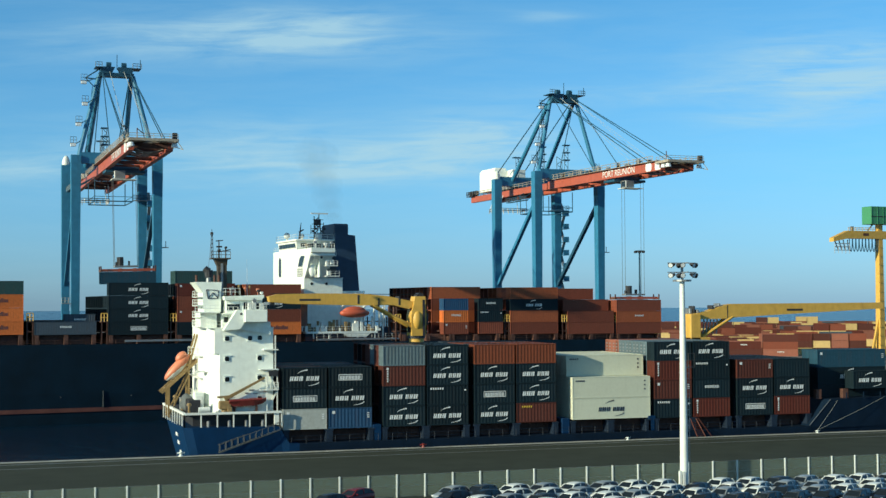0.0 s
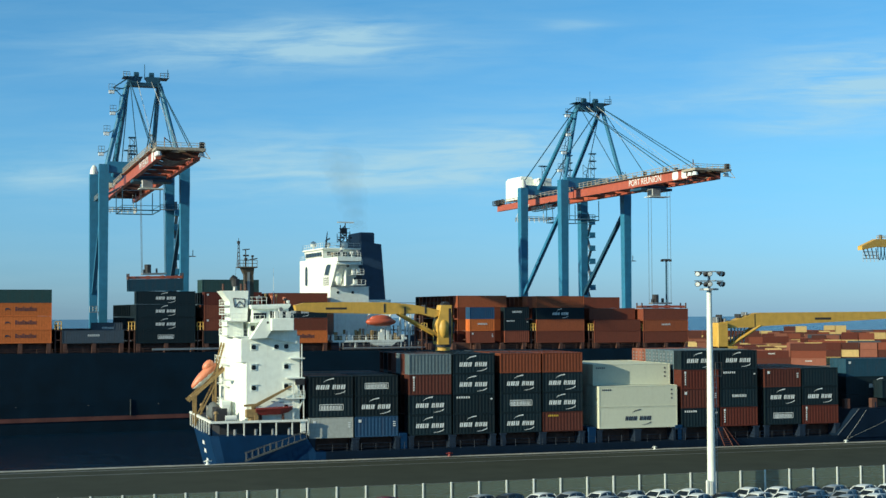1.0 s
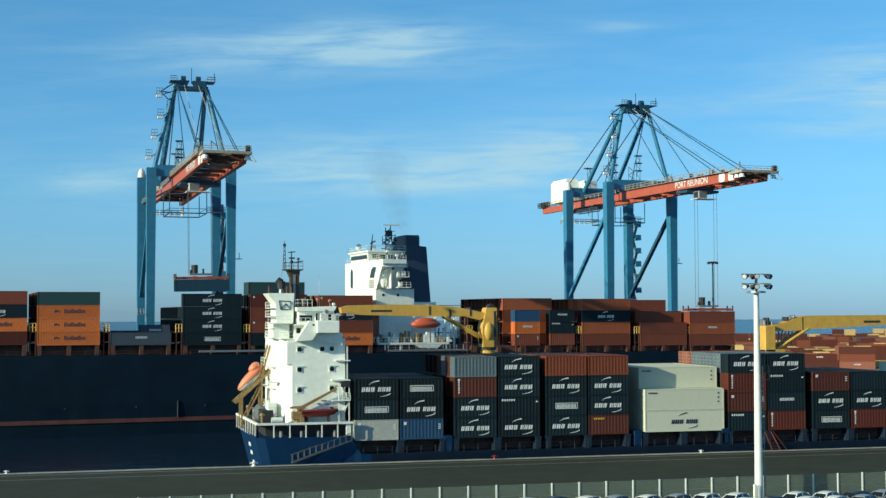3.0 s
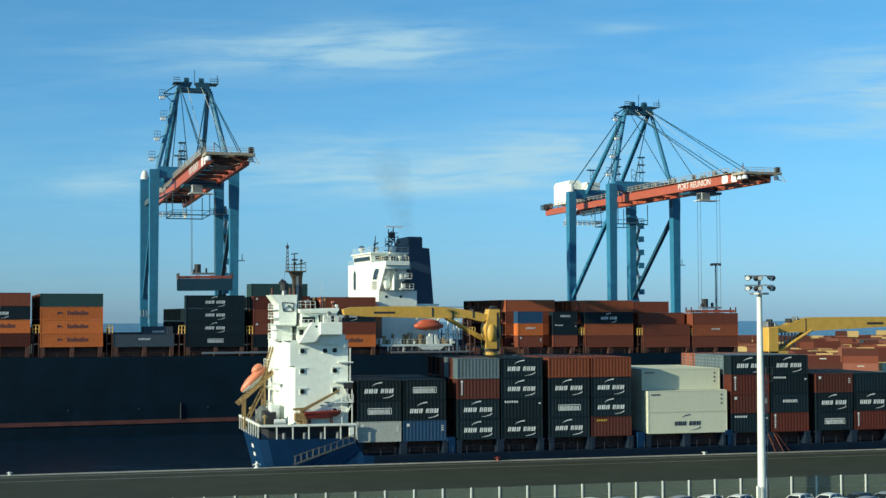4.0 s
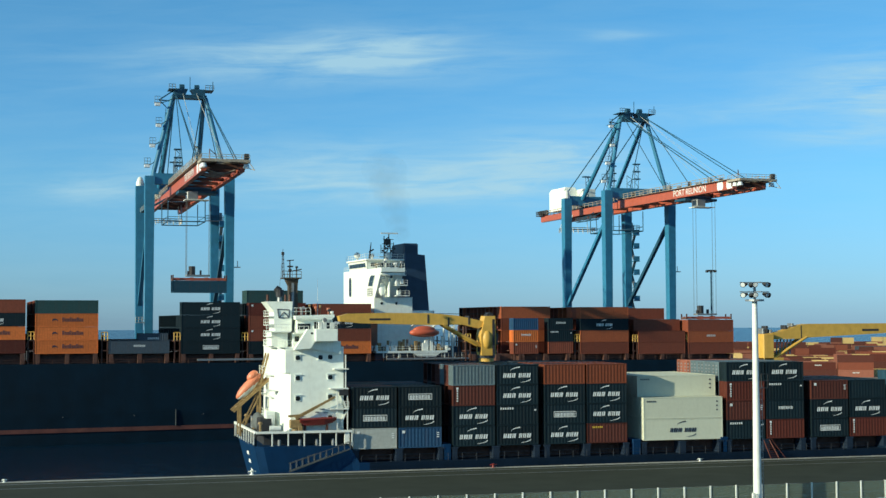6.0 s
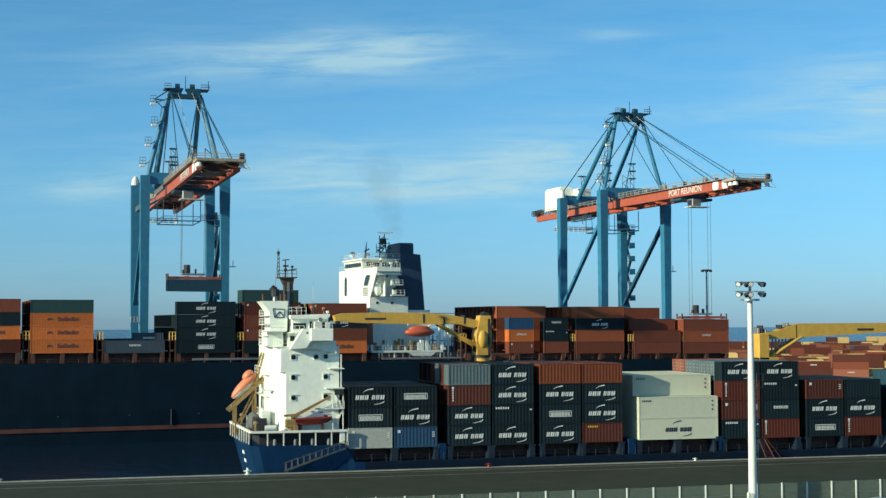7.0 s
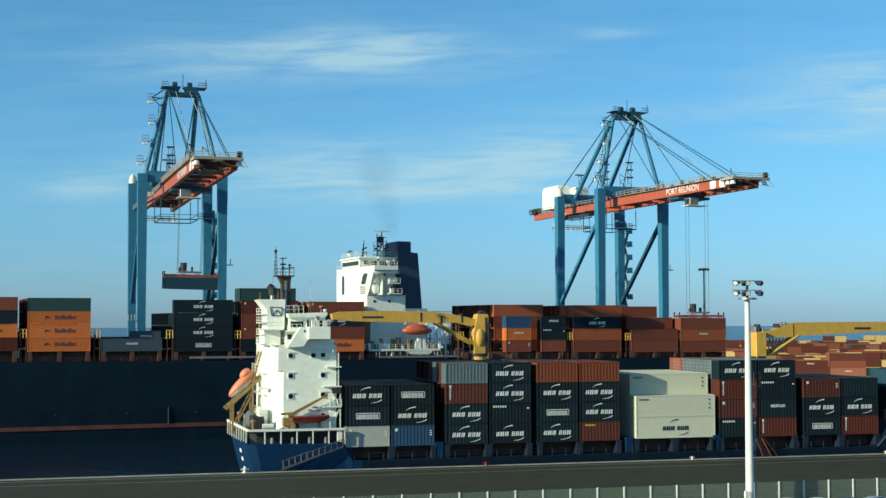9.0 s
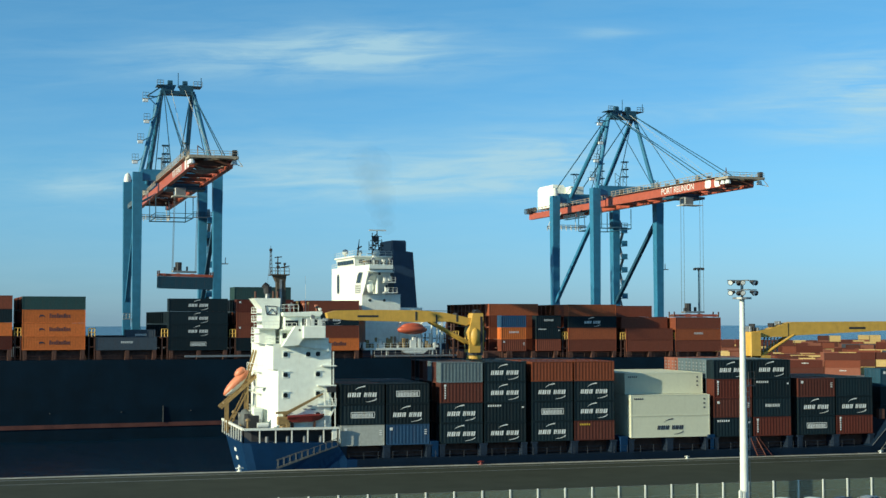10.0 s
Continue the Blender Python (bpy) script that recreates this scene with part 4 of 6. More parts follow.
# containers on the feeder; a bay is (x, tiers from below; each tier a pair of twenty-foot boxes or one forty-foot box)
TIER = 2.8
BAYS = [
    (34.5, [[("grey", "short"), ("blue", "short")], [("navy", "box"), ("navy", "swoosh")], [("navy", "swoosh"), ("navy", "box")]]),
    (48.5, [[("navy", "swoosh"), ("navy", "swoosh")], [("navy", "swoosh"), ("navy", "line")], [("brown", "upright"), ("navy", "swoosh")], [("teal", ""), ("navy", "swoosh")]]),
    (61.8, [[("navy", "swoosh"), ("brown", "gold")], [("navy", "box"), ("navy", "swoosh")], [("navy", "swoosh"), ("navy", "swoosh")], [("rust", ""), ("rust", "")]]),
    (89.7, [[("navy", "line"), ("red", "upright")], [("brown", "short"), ("navy", "mid")], [("red", "upright"), ("navy", "line")], [("navy", "swoosh"), ("navy", "swoosh")]]),
    (103.3, [[("navy", "box"), ("red", "upright")], [("navy", "swoosh"), ("navy", "swoosh")], [("brown", "short"), ("navy", "")]]),
]
rnd = random.Random(5)
ON = "on the feeder's deck"
for x0, tiers in BAYS:
    for k, tier in enumerate(tiers):
        for i, (colour, mark) in enumerate(tier):
            container(pose(x0 + i * 6.32, 186.0, 2.8 + k * TIER), colour, 6.06, 2.78, mark, ON, "feeder deck containers", reefer=colour == "grey", doors=(i == 0))
    # rows further in: full stacks, seen from their ends and tops
    for r in range(1, 7):
        for k in range(len(tiers)):
            top = k == len(tiers) - 1
            for i in range(2):
                if i == 1 and not top:
                    continue
                colour = tiers[-1][i][0] if top and r < 5 and rnd.random() < 0.7 else rnd.choice(["navy", "brown", "navy", "slate", "navy", "brown", "rust"])
                m = pose(x0 + i * 6.32, 186.0 + r * 2.52, 2.8 + k * TIER)
                if x0 == 89.7 and top:
                    container(m, "teal" if r < 5 else "pink", 6.06, 2.78, "", ON, "feeder deck containers", doors=True)
                    if i == 0:   # white notices on the end doors
                        for z in (0.6, 1.1, 1.6, 2.1):
                            for y in (0.4, 1.5):
                                part("door_notice", box(bmesh.new(), -0.06, -0.045, y, y + 0.5, z, z + 0.2), M_STEEL, [t for t in scene.collection.objects if t.name.startswith("shipping_container")][-1])
                elif top and r < 4:
                    container(m, colour, 6.06, 2.78, "", ON, "feeder deck containers", doors=(i == 0))
                else:
                    rest("feeder", m, colour, 6.06, 2.78)
# the reefer bay: two tiers outermost, three behind
for r in range(7):
    for k in range(2 if r == 0 else 3):
        mark = "swoosh_dark" if (r == 0 and k == 0) else "reefer"
        container(pose(76.7 + (0.1 if r else 0), 186.0 + r * 2.52, 2.95 + k * 3.06), "white", 12.3, 3.04, mark if r < 2 else "", ON, "feeder reefers", reefer=True, doors=True)
# forward bays, partly behind the forecastle
for r in range(3):
    for k in range(4 if r else 2):
        if r == 0:
            if k == 0:
                continue
            for i in range(2):
                container(pose(123.4 + i * 6.32, 186.0, 3.65 + k * 2.72), "navy", 6.06, 2.7, "swoosh", ON, "feeder deck containers", doors=(i == 0))
        else:
            container(pose(118.4 + 0.3 * r, 186.0 + r * 2.52, 1.45 + k * 2.72), "petrol" if k == 3 else "navy", 12.2, 2.7, "short" if k == 3 else ("swoosh" if k == 2 else ""), ON, "feeder deck containers")
join_rest("feeder", "inner containers of many colours stacked on the feeder's deck")


# ---- the large ship at the far berth ----
far = thing("container_ship", FAR, "large dark navy container ship at the far berth", "ship")
bm = bmesh.new()
sweep(bm, [[(u, 303 - h, t), (u, 303 - h, 2), (u, 303 - h * 0.98, -6), (u, 303 + h * 0.98, -6), (u, 303 + h, 2), (u, 303 + h, t)] for u, h, t in
           ((-75, 12, 12.2), (-60, 15.5, 12.1), (-30, 16.6, 12.0), (20, 16.7, 11.9), (100, 16.7, 11.5), (165, 16.5, 11.0), (178, 12, 10.6), (190, 1, 10.6))])
part("hull", bm, M_HULL, far, "dark navy steel hull with faint plating marks")
bm = bmesh.new()
sweep(bm, [[(u, 303 - h - 0.05, -1.75), (u, 303 - h - 0.05, -0.95), (u, 303 - h + 0.4, -0.95), (u, 303 - h + 0.4, -1.75)] for u, h in ((-30, 16.6), (20, 16.66), (100, 16.62), (165, 16.4))])
part("boot_stripe", bm, M_BOOT, far, "faded red waterline stripe")
bm = bmesh.new()
for u in (44.4, 120.0):
    box(bm, u, u + 0.15, 286.1, 286.4, -0.9, 2.4)
part("draught_mark", bm, M_GANG, far, "faded grey draught marks")
bm = bmesh.new()
for u in range(-20, 160, 14):
    box(bm, u, u + 0.22, 286.15, 286.4, 1.2, 1.4)
part("hull_mark", bm, M_GANG, far, "small faded grey hull marks")

FB = [-25.9, -11.8, 2.6, 16.7, 31.0, 45.6, 59.7, 74.2, 109.6, 121.3, 136.2, 151.0, 164.0]
for u in FB:
    part("hatch_cover", box(bmesh.new(), u, u + 12.2, 288.5, 318, 11.0, 13.8 - (u - 20) * 0.011, 0.05), M_RUST, far, "rusty brown hatch cover")
for u in FB:   # pillars under each stack and lashing frames beside it
    zb = 13.9 - (u - 20) * 0.011
    for du in (0.1, 5.8, 11.3):
        bm = bmesh.new()
        box(bm, u + du, u + du + 0.8, 287.0, 288.4, 11.2, zb - 0.05)
        part("stack_pillar", bm, M_RUST, far)
    bm = bmesh.new()
    for du in (-1.45, -0.35):
        for v0 in (287.2, 296, 306, 317):
            box(bm, u + du, u + du + 0.22, v0, v0 + 0.3, 11.2, zb + 3.8)
    for z in (zb + 0.6, zb + 2.6):
        box(bm, u - 1.45, u - 0.13, 287.2, 317.3, z, z + 0.18)
    frame_ = part("lashing_bridge", bm, M_RUST, far)
    bm = bmesh.new()
    railing(bm, [(u - 1.45, 287.2, zb + 2.8), (u - 0.2, 287.2, zb + 2.8)], 1.6, 0.6, 0.09, 2)
    part("cage", bm, M_YELLOW, frame_, "yellow cage rail")
bm = bmesh.new()
railing(bm, [(-40, 286.6, 11.9), (170, 286.6, 11.2)], 1.0, 3.0, 0.03, 2)
part("deck_rail", bm, M_RUST, far)
bm = bmesh.new()
box(bm, 48.8, 66, 286.2, 286.7, 12.2, 12.6)
part("stowed_gangway", bm, M_STEEL, far, "grey stowed gangway")

# containers of the far ship: outermost row by tiers, heights of the rows behind
FT, FH = 2.68, 2.66
OUT = {
    -25.9: (["clay", "navy", "blue", "red"], ["", "swoosh", "", ""]),
    -11.8: (["navy", "orange", "clay", "blue"], ["swoosh", "long", "", ""]),
    2.6: (["red", "orange", "navy", "clay"], ["", "long", "swoosh", ""]),
    16.7: (["orange", "orange", "orange", "green"], ["long", "long", "long", ""]),
    31.0: (["slate"], ["mid"]),
    45.6: (["navy", "navy", "navy", "navy"], ["box", "swoosh", "swoosh", "swoosh"]),
    59.7: (["navy", "clay", "clay", "red"], ["swoosh", "short", "", "short"]),
    74.2: (["orange", "clay", "navy", "clay"], ["long", "", "swoosh", ""]),
    109.6: ([], []),
    136.2: (["clay", "ember", "navy", "ember"], ["", "", "swoosh", ""]),
    151.0: (["clay", "clay"], ["", ""]),
    164.0: (["clay", "ember", "clay"], ["", "mid", ""]),
}
TALL = {-25.9: 4, -11.8: 4, 2.6: 4, 16.7: 4, 31.0: 2, 45.6: 3, 59.7: 5, 74.2: 4, 109.6: 4, 121.3: 4, 136.2: 4, 151.0: 3, 164.0: 3}
ONF = "on the ship's deck"
for u in FB:
    zb = 13.9 - (u - 20) * 0.011
    if u in OUT:
        for k, (c, mk) in enumerate(zip(*OUT[u])):
            container(FAR @ pose(u, 287.0, zb + k * FT), c, 12.19, FH, mk, ONF, "large ship containers")
    else:   # a bay of twenty-foot boxes
        for i, tiers in enumerate(((("clay", "short"), ("orange", "mid"), ("blue", "")), (("clay", ""), ("navy", "line"), ("navy", "mid")))):
            for k, (c, mk) in enumerate(tiers):
                container(FAR @ pose(u - 1.7 + i * 8.6, 287.0, zb + k * FT), c, 6.06, FH, mk, ONF, "large ship containers")
    for r in range(1, 13):
        n = TALL[u] if r > 1 or u not in (45.6, 136.2) else TALL[u]
        if u == 31.0:
            n = 1
        if u == 121.3:
            n = 0 if r < 2 else 4
        if u == 109.6:
            n = 0
        if u == 151.0 and r > 3:
            n = 4
        if u == 59.7 and r > 2:
            n = 4
        for k in range(n):
            if 1 < r < 12 and k < n - 2 and not (u == 121.3 and r == 2):
                continue   # unseen middles of the stacks
            c = rnd.choice(["navy", "slate", "navy", "clay"] if u < 60 and u > 20 else ["clay", "ember", "clay", "red", "ember", "clay", "navy", "clay"])
            if u == 45.6:
                c = "navy"
            if u == 59.7 and k == 4:
                c = "green"
            mk = "swoosh" if (c == "navy" and k == n - 1) else ""
            m = FAR @ pose(u - (2.6 if u == 121.3 else 0.0), 287.0 + r * 2.5, zb + k * FT)
            if k == n - 1 and r < 3:
                container(m, c, 12.19, FH, mk, ONF, "large ship containers")
            else:
                rest("far", m, c, 12.19, FH)
container(FAR @ pose(37.2, 289.5, 13.9 - 11 * 0.011 + FT * 0.55), "slate", 6.06, FH, "mid", ONF, "large ship containers")
join_rest("far", "inner containers of many colours stacked on the large ship")

# deck house of the large ship
# a dark navy block fills the space below the white house
part("deck_casing", box(bmesh.new(), 88.2, 108.2, 290.2, 317, 11.2, 14.58, 0.05), M_FUNNEL, far, "dark navy block under the deck house")
for u in (104.4, 105.6, 106.8, 108.0):
    part("lashing_post", box(bmesh.new(), u - 0.14, u + 0.14, 290.4, 291.0, 14.58, 20.4), M_RAIL if u < 107 else M_RUST, far)
# lifeboat orange made deeper: the boat's shade is put into the colour
M_BOAT_SHADE = material("lifeboat orange darkened for shade", (0.50, 0.10, 0.05), 0.45, grain=0.08, dirt=0.2)
bm = bmesh.new()
box(bm, 90.0, 103.4, 294.2, 314, 14.6, 22.6, 0.05)
part("lower_house", bm, M_WHITE, far)
bm = bmesh.new()
box(bm, 89.0, 98.0, 293.6, 318.4, 20.2, 25.45, 0.06)
part("upper_house", bm, M_WHITE, far)
part("house_edge", box(bmesh.new(), 94.5, 98.1, 293.5, 318.5, 25.45, 25.55), M_RAIL, far)
bm = bmesh.new()   # the tower leans out towards its wings
sweep(bm, [[(89.0, v0, z), (94.4, v0, z), (94.4, 318.4, z), (89.0, 318.4, z)] for v0, z in ((293.6, 25.46), (289.4, 30.6), (288.0, 31.0), (288.0, 31.9))])
part("bridge_tower", bm, M_WHITE, far)
bm = bmesh.new()   # arched rib along the leaning near side
for p, q in (((89.2, 293.2, 25.5), (89.25, 288.7, 30.7)), ((89.25, 288.7, 30.5), (94.5, 288.7, 30.5)), ((90.1, 289.3, 30.0), (89.6, 290.6, 28.8))):
    beam(bm, p, q, 0.5, 0.5)
part("wing_rib", bm, M_WHITE, far)
part("wing_shadow_panel", box(bmesh.new(), 91.3, 91.5, 289.6, 293.4, 25.6, 29.6), M_WHITE, far)
# added white oval: stands in for sunlit wall showing through the arch
bm = bmesh.new()
ball(bm, (90.2, 291.2, 27.2), 1, 0.75, 0.45, 1.55, 12)
smooth(part("ventilator_cowl", bm, M_WHITE, far, "white oval standing for a sunlit patch of wall"))
for pts in (((292.4, 30.4), (295.4, 30.5), (296.6, 29.9), (298.0, 28.0), (294.4, 27.9)), ((311.2, 25.9), (313.2, 25.9), (313.5, 26.4), (313.5, 29.8), (312.9, 30.5), (311.8, 30.5), (311.2, 29.8))):
    bm = bmesh.new()
    sweep(bm, [[(x, v0, z) for v0, z in pts] for x in (88.92, 89.06)])
    part("wing_opening", bm, M_GLASS, far, "dark opening in the bridge front")
    bm = bmesh.new()
    for p, q in zip(pts, pts[1:] + pts[:1]):
        beam(bm, (88.95, p[0], p[1]), (88.95, q[0], q[1]), 0.16, 0.16)
    part("opening_frame", bm, M_RAIL, far)
bm = bmesh.new()
for k in range(4):
    beam(bm, (88.93, 294.6, 25.9 + k * 0.5), (88.93, 298.4, 25.9 + k * 0.5), 0.08, 0.12)
for k in range(5):
    beam(bm, (88.93, 294.6 + k * 0.95, 25.8), (88.93, 294.6 + k * 0.95, 27.7), 0.08, 0.1)
part("grille", bm, M_STEEL, far)
bm = bmesh.new()
sweep(bm, [[(89.1, 299.2, 31.9), (96.6, 299.2, 31.9), (96.6, 313.4, 31.9), (89.1, 313.4, 31.9)], [(88.8, 298.8, 33.9), (96.9, 298.8, 33.9), (96.9, 313.8, 33.9), (88.8, 313.8, 33.9)]])
part("wheelhouse", bm, M_WHITE, far)
part("wheelhouse_roof", box(bmesh.new(), 88.4, 97.5, 297.6, 314.3, 33.9, 34.25, 0.05), M_WHITE, far)
for k in range(6):
    part("wheelhouse_window", box(bmesh.new(), 88.78, 89.0, 299.9 + k * 2.2, 301.7 + k * 2.2, 32.5, 33.4), M_GLASS, far)
for k in range(4):
    part("wheelhouse_window", box(bmesh.new(), 89.9 + k * 1.7, 91.2 + k * 1.7, 298.85, 299.1, 32.5, 33.4), M_GLASS, far)
for line, z, h in (([(89.0, 318), (89.0, 288.1), (94.3, 288.1)], 31.9, 1.0), ([(88.5, 314), (88.5, 297.8), (97.3, 297.8)], 34.25, 1.1)):
    part("bridge_rail", railing(bmesh.new(), [(a, b, z) for a, b in line], h, 1.6, 0.03, 2), M_RAIL, far)
for z, u1 in ((28.0, 95.2), (30.2, 94.9), (25.7, 95.6)):   # stairs and galleries beside the tower
    bm = bmesh.new()
    box(bm, 92.6, u1, 288.6, 291.5, z, z + 0.2)
    g0 = part("gallery", bm, M_RAIL, far)
    part("gallery_rail", railing(bmesh.new(), [(92.7, 288.7, z + 0.2), (u1, 288.7, z + 0.2)], 1.0, 0.9, 0.03, 2), M_RAIL, g0)
for u, z in ((93.4, 26.5), (94.1, 28.9), (93.0, 28.8)):
    part("gallery_locker", box(bmesh.new(), u - 0.35, u + 0.35, 289.2, 290.0, z - 0.5, z + 0.6, 0.08), M_RAIL, far)
for u, v0, z in ((90.8, 293.54, 24.2), (94.2, 293.54, 24.2), (91.5, 288.6, 29.9), (93.2, 288.9, 27.2)):
    bm = bmesh.new()
    tube(bm, (u, v0, z), (u, v0 + 0.08, z), 0.32, n=10)
    part("porthole", bm, M_GLASS, far)
for u, v0, h, mt in ((90.4, 290.2, 1.6, M_STEEL), (91.6, 293.0, 2.2, M_RAIL), (93.3, 291.5, 1.3, M_RAIL), (92.6, 296.0, 2.6, M_STEEL), (94.1, 289.4, 1.5, M_STEEL), (90.0, 295.0, 1.2, M_GOLD)):
    bm = bmesh.new()
    tube(bm, (u, v0, 31.9), (u, v0, 31.9 + h), 0.1, n=6)
    box(bm, u - 0.35, u + 0.35, v0 - 0.3, v0 + 0.3, 31.9 + h - 0.5, 31.9 + h, 0.08)
    part("wing_fitting", bm, mt, far)
for c, r in (((90.2, 311, 35.6), 0.75), ((94.2, 299.5, 34.9), 0.85), ((92.0, 305, 35.3), 0.55)):
    bm = bmesh.new()
    ball(bm, c, r, n=8)
    tube(bm, (c[0], c[1], 34.2), (c[0], c[1], c[2]), 0.25, n=6)
    smooth(part("radome", bm, M_RAIL, far))
bm = bmesh.new()   # signal mast with yards
for du in (-0.9, 0.9):
    tube(bm, (94.0 + du, 300, 34.5), (93.6 + du * 0.6, 300, 40.2), 0.16, 0.1, 6)
for k in range(5):
    beam(bm, (92.0 + 0.2 * k, 300, 35.4 + k), (95.9 - 0.15 * k, 300, 35.4 + k), 0.13, 0.13)
    tube(bm, (92.3 + k * 0.75, 300, 36.2), (92.3 + k * 0.75, 300, 38.2 + 0.6 * (k % 3)), 0.08, n=5)
    ball(bm, (92.6 + k * 0.7, 299.6, 36.8 + 0.5 * (k % 3)), 0.28, n=5)
lattice_pts = [(93.2 + (0.9 if k % 2 else 0.0), 300, 35.0 + k * 0.7) for k in range(8)]
for p, q in zip(lattice_pts, lattice_pts[1:]):
    tube(bm, p, q, 0.1, n=4)
box(bm, 93.3, 94.5, 299.5, 300.5, 38.2, 39.5)
tube(bm, (94.2, 300, 39.4), (94.2, 300, 40.7), 0.12, n=6)
sm = part("signal_mast", bm, M_DARK, far, "dark lattice signal mast")
sm.location = (0.3, 0, -0.6)
bm = bmesh.new()
tube(bm, (88.9, 309, 34.5), (89.3, 309, 38.2), 0.25, 0.06, 6)
beam(bm, (88.8, 309, 36.0), (89.9, 309, 36.6), 0.2, 0.3)
part("aerial_mast", bm, M_DARK, far).location = (1.0, -9.0, -0.1)
scanner = new("radar_scanner", mesh_of("radar_scanner", beam(bmesh.new(), (-2.0, 0, 0), (2.0, 0, 0), 0.25, 0.3), M_RAIL))
scanner.parent = far
scanner.location = (94.6, 300, 40.2)

bm = bmesh.new()   # funnel
sweep(bm, [[(97.5, 296, 14.6), (103.4, 296, 14.6), (103.4, 309, 14.6), (97.5, 309, 14.6)], [(97.4, 297, 35.7), (102.1, 297, 35.2), (102.1, 308, 35.2), (97.4, 308, 35.7)]])
part("funnel", bm, M_FUNNEL, far, "dark navy funnel")
bm = bmesh.new()
box(bm, 97.3, 100.9, 298, 307, 35.2, 37.9, 0.3)
box(bm, 95.6, 97.2, 299, 306, 33.0, 34.4, 0.1)
part("funnel_cap", bm, M_FUNNEL, far)
bm = bmesh.new()
box(bm, 87.8, 104.2, 287.8, 290.4, 13.3, 13.75)
prism(bm, [(96.2, 13.3), (97.4, 12.5), (101.4, 12.4), (102.6, 13.3)], 287.8, 289.5)
part("boat_deck", bm, M_RAIL, far, "white railed boat deck")
part("boat_deck_rail", railing(bmesh.new(), [(88, 287.9, 13.75), (104, 287.9, 13.75)], 1.0, 1.4, 0.03, 2), M_RAIL, far)
part("lower_gallery", box(bmesh.new(), 90.0, 109.0, 287.3, 289.9, 11.8, 12.2), M_STEEL, far)
part("lower_gallery_rail", railing(bmesh.new(), [(90, 287.4, 12.2), (109, 287.4, 12.2)], 1.0, 1.6, 0.03, 2), M_STEEL, far)
for u in (89.5, 93.0, 99.5, 103.6):
    part("deck_stanchion", box(bmesh.new(), u - 0.12, u + 0.12, 288.0, 288.3, 12.2, 13.3), M_RAIL, far)
rr = random.Random(3)
for k in range(30):
    u = 87.2 + k * 0.6
    h = rr.uniform(0.6, 3.2)
    bm = bmesh.new()
    if k % 3 == 0:
        tube(bm, (u, 289.0, 13.75), (u, 289.0, 13.75 + h), 0.2, 0.3, 6)
    else:
        box(bm, u, u + rr.uniform(0.25, 0.8), 288.6, 289.3, 13.75, 13.75 + h * 0.8, 0.04)
    part("deck_fitting", bm, rr.choice([M_RAIL, M_RAIL, M_DARK, M_GOLD]), far)
for u in (106.0, 107.4, 108.6, 109.2):
    bm = bmesh.new()
    tube(bm, (u, 289.5, 11.5), (u, 289.5, 19.0), 0.22, n=6)
    part("post", bm, M_RUST if u > 107 else M_RAIL, far)
lb = thing("lifeboat", FAR @ pose(99.0, 288.4, 17.7), "orange enclosed lifeboat hanging in its davits", "lifeboat")
bm = bmesh.new()
ball(bm, (0, 0, 0), 1, 3.5, 1.35, 1.0, 10)
smooth(part("boat_hull", bm, M_BOAT_SHADE, lb))
bm = bmesh.new()
ball(bm, (0.0, 0, 0.55), 1, 2.7, 1.05, 0.95, 8)
smooth(part("canopy", bm, M_BOAT_SHADE, lb))
for u in (-2.6, 2.6):
    bm = bmesh.new()
    beam(bm, (u, 1.6, -4), (u, 1.6, 1.2), 0.3, 0.3)
    beam(bm, (u, 1.6, 1.2), (u, 0, 1.7), 0.25, 0.25)
    part("davit_arm", bm, M_RAIL, lb)


# thin exhaust haze over the funnel
M_SMOKE = bpy.data.materials.new("thin exhaust smoke")
M_SMOKE.use_nodes = True
sn, sl = M_SMOKE.node_tree.nodes, M_SMOKE.node_tree.links
sb = sn["Principled BSDF"]
sb.inputs["Base Color"].default_value, sb.inputs["Roughness"].default_value = (0.13, 0.11, 0.09, 1), 1.0
sb.inputs["Specular IOR Level"].default_value = 0.0
s_co, s_sep, s_noise = sn.new("ShaderNodeTexCoord"), sn.new("ShaderNodeSeparateXYZ"), sn.new("ShaderNodeTexNoise")
s_thick = sn.new("ShaderNodeMapRange")   # a puff is thickest through its middle
s_thick.interpolation_type = "SMOOTHSTEP"
s_thick.inputs["From Min"].default_value, s_thick.inputs["From Max"].default_value, s_thick.inputs["To Max"].default_value = 0.05, 0.5, 0.075
s_abs, s_mul = sn.new("ShaderNodeMath"), sn.new("ShaderNodeMath")
s_abs.operation, s_mul.operation = "ABSOLUTE", "MULTIPLY"
s_half = sn.new("ShaderNodeMath")
s_half.operation = "SUBTRACT"
s_half.inputs[1].default_value = 0.5
s_noise.inputs["Scale"].default_value, s_noise.inputs["Detail"].default_value = 0.35, 4
sl.new(s_co.outputs["Generated"], s_sep.inputs[0]), sl.new(s_sep.outputs["Y"], s_half.inputs[0]), sl.new(s_half.outputs[0], s_abs.inputs[0])
sl.new(s_abs.outputs[0], s_thick.inputs["Value"]), sl.new(s_co.outputs["Object"], s_noise.inputs["Vector"])
sl.new(s_thick.outputs[0], s_mul.inputs[0]), sl.new(s_noise.outputs[0], s_mul.inputs[1]), sl.new(s_mul.outputs[0], sb.inputs["Alpha"])
plume = thing("smoke_plume", FAR @ pose(98, 302, 38), "thin grey-brown exhaust haze rising over the funnel", "smoke")
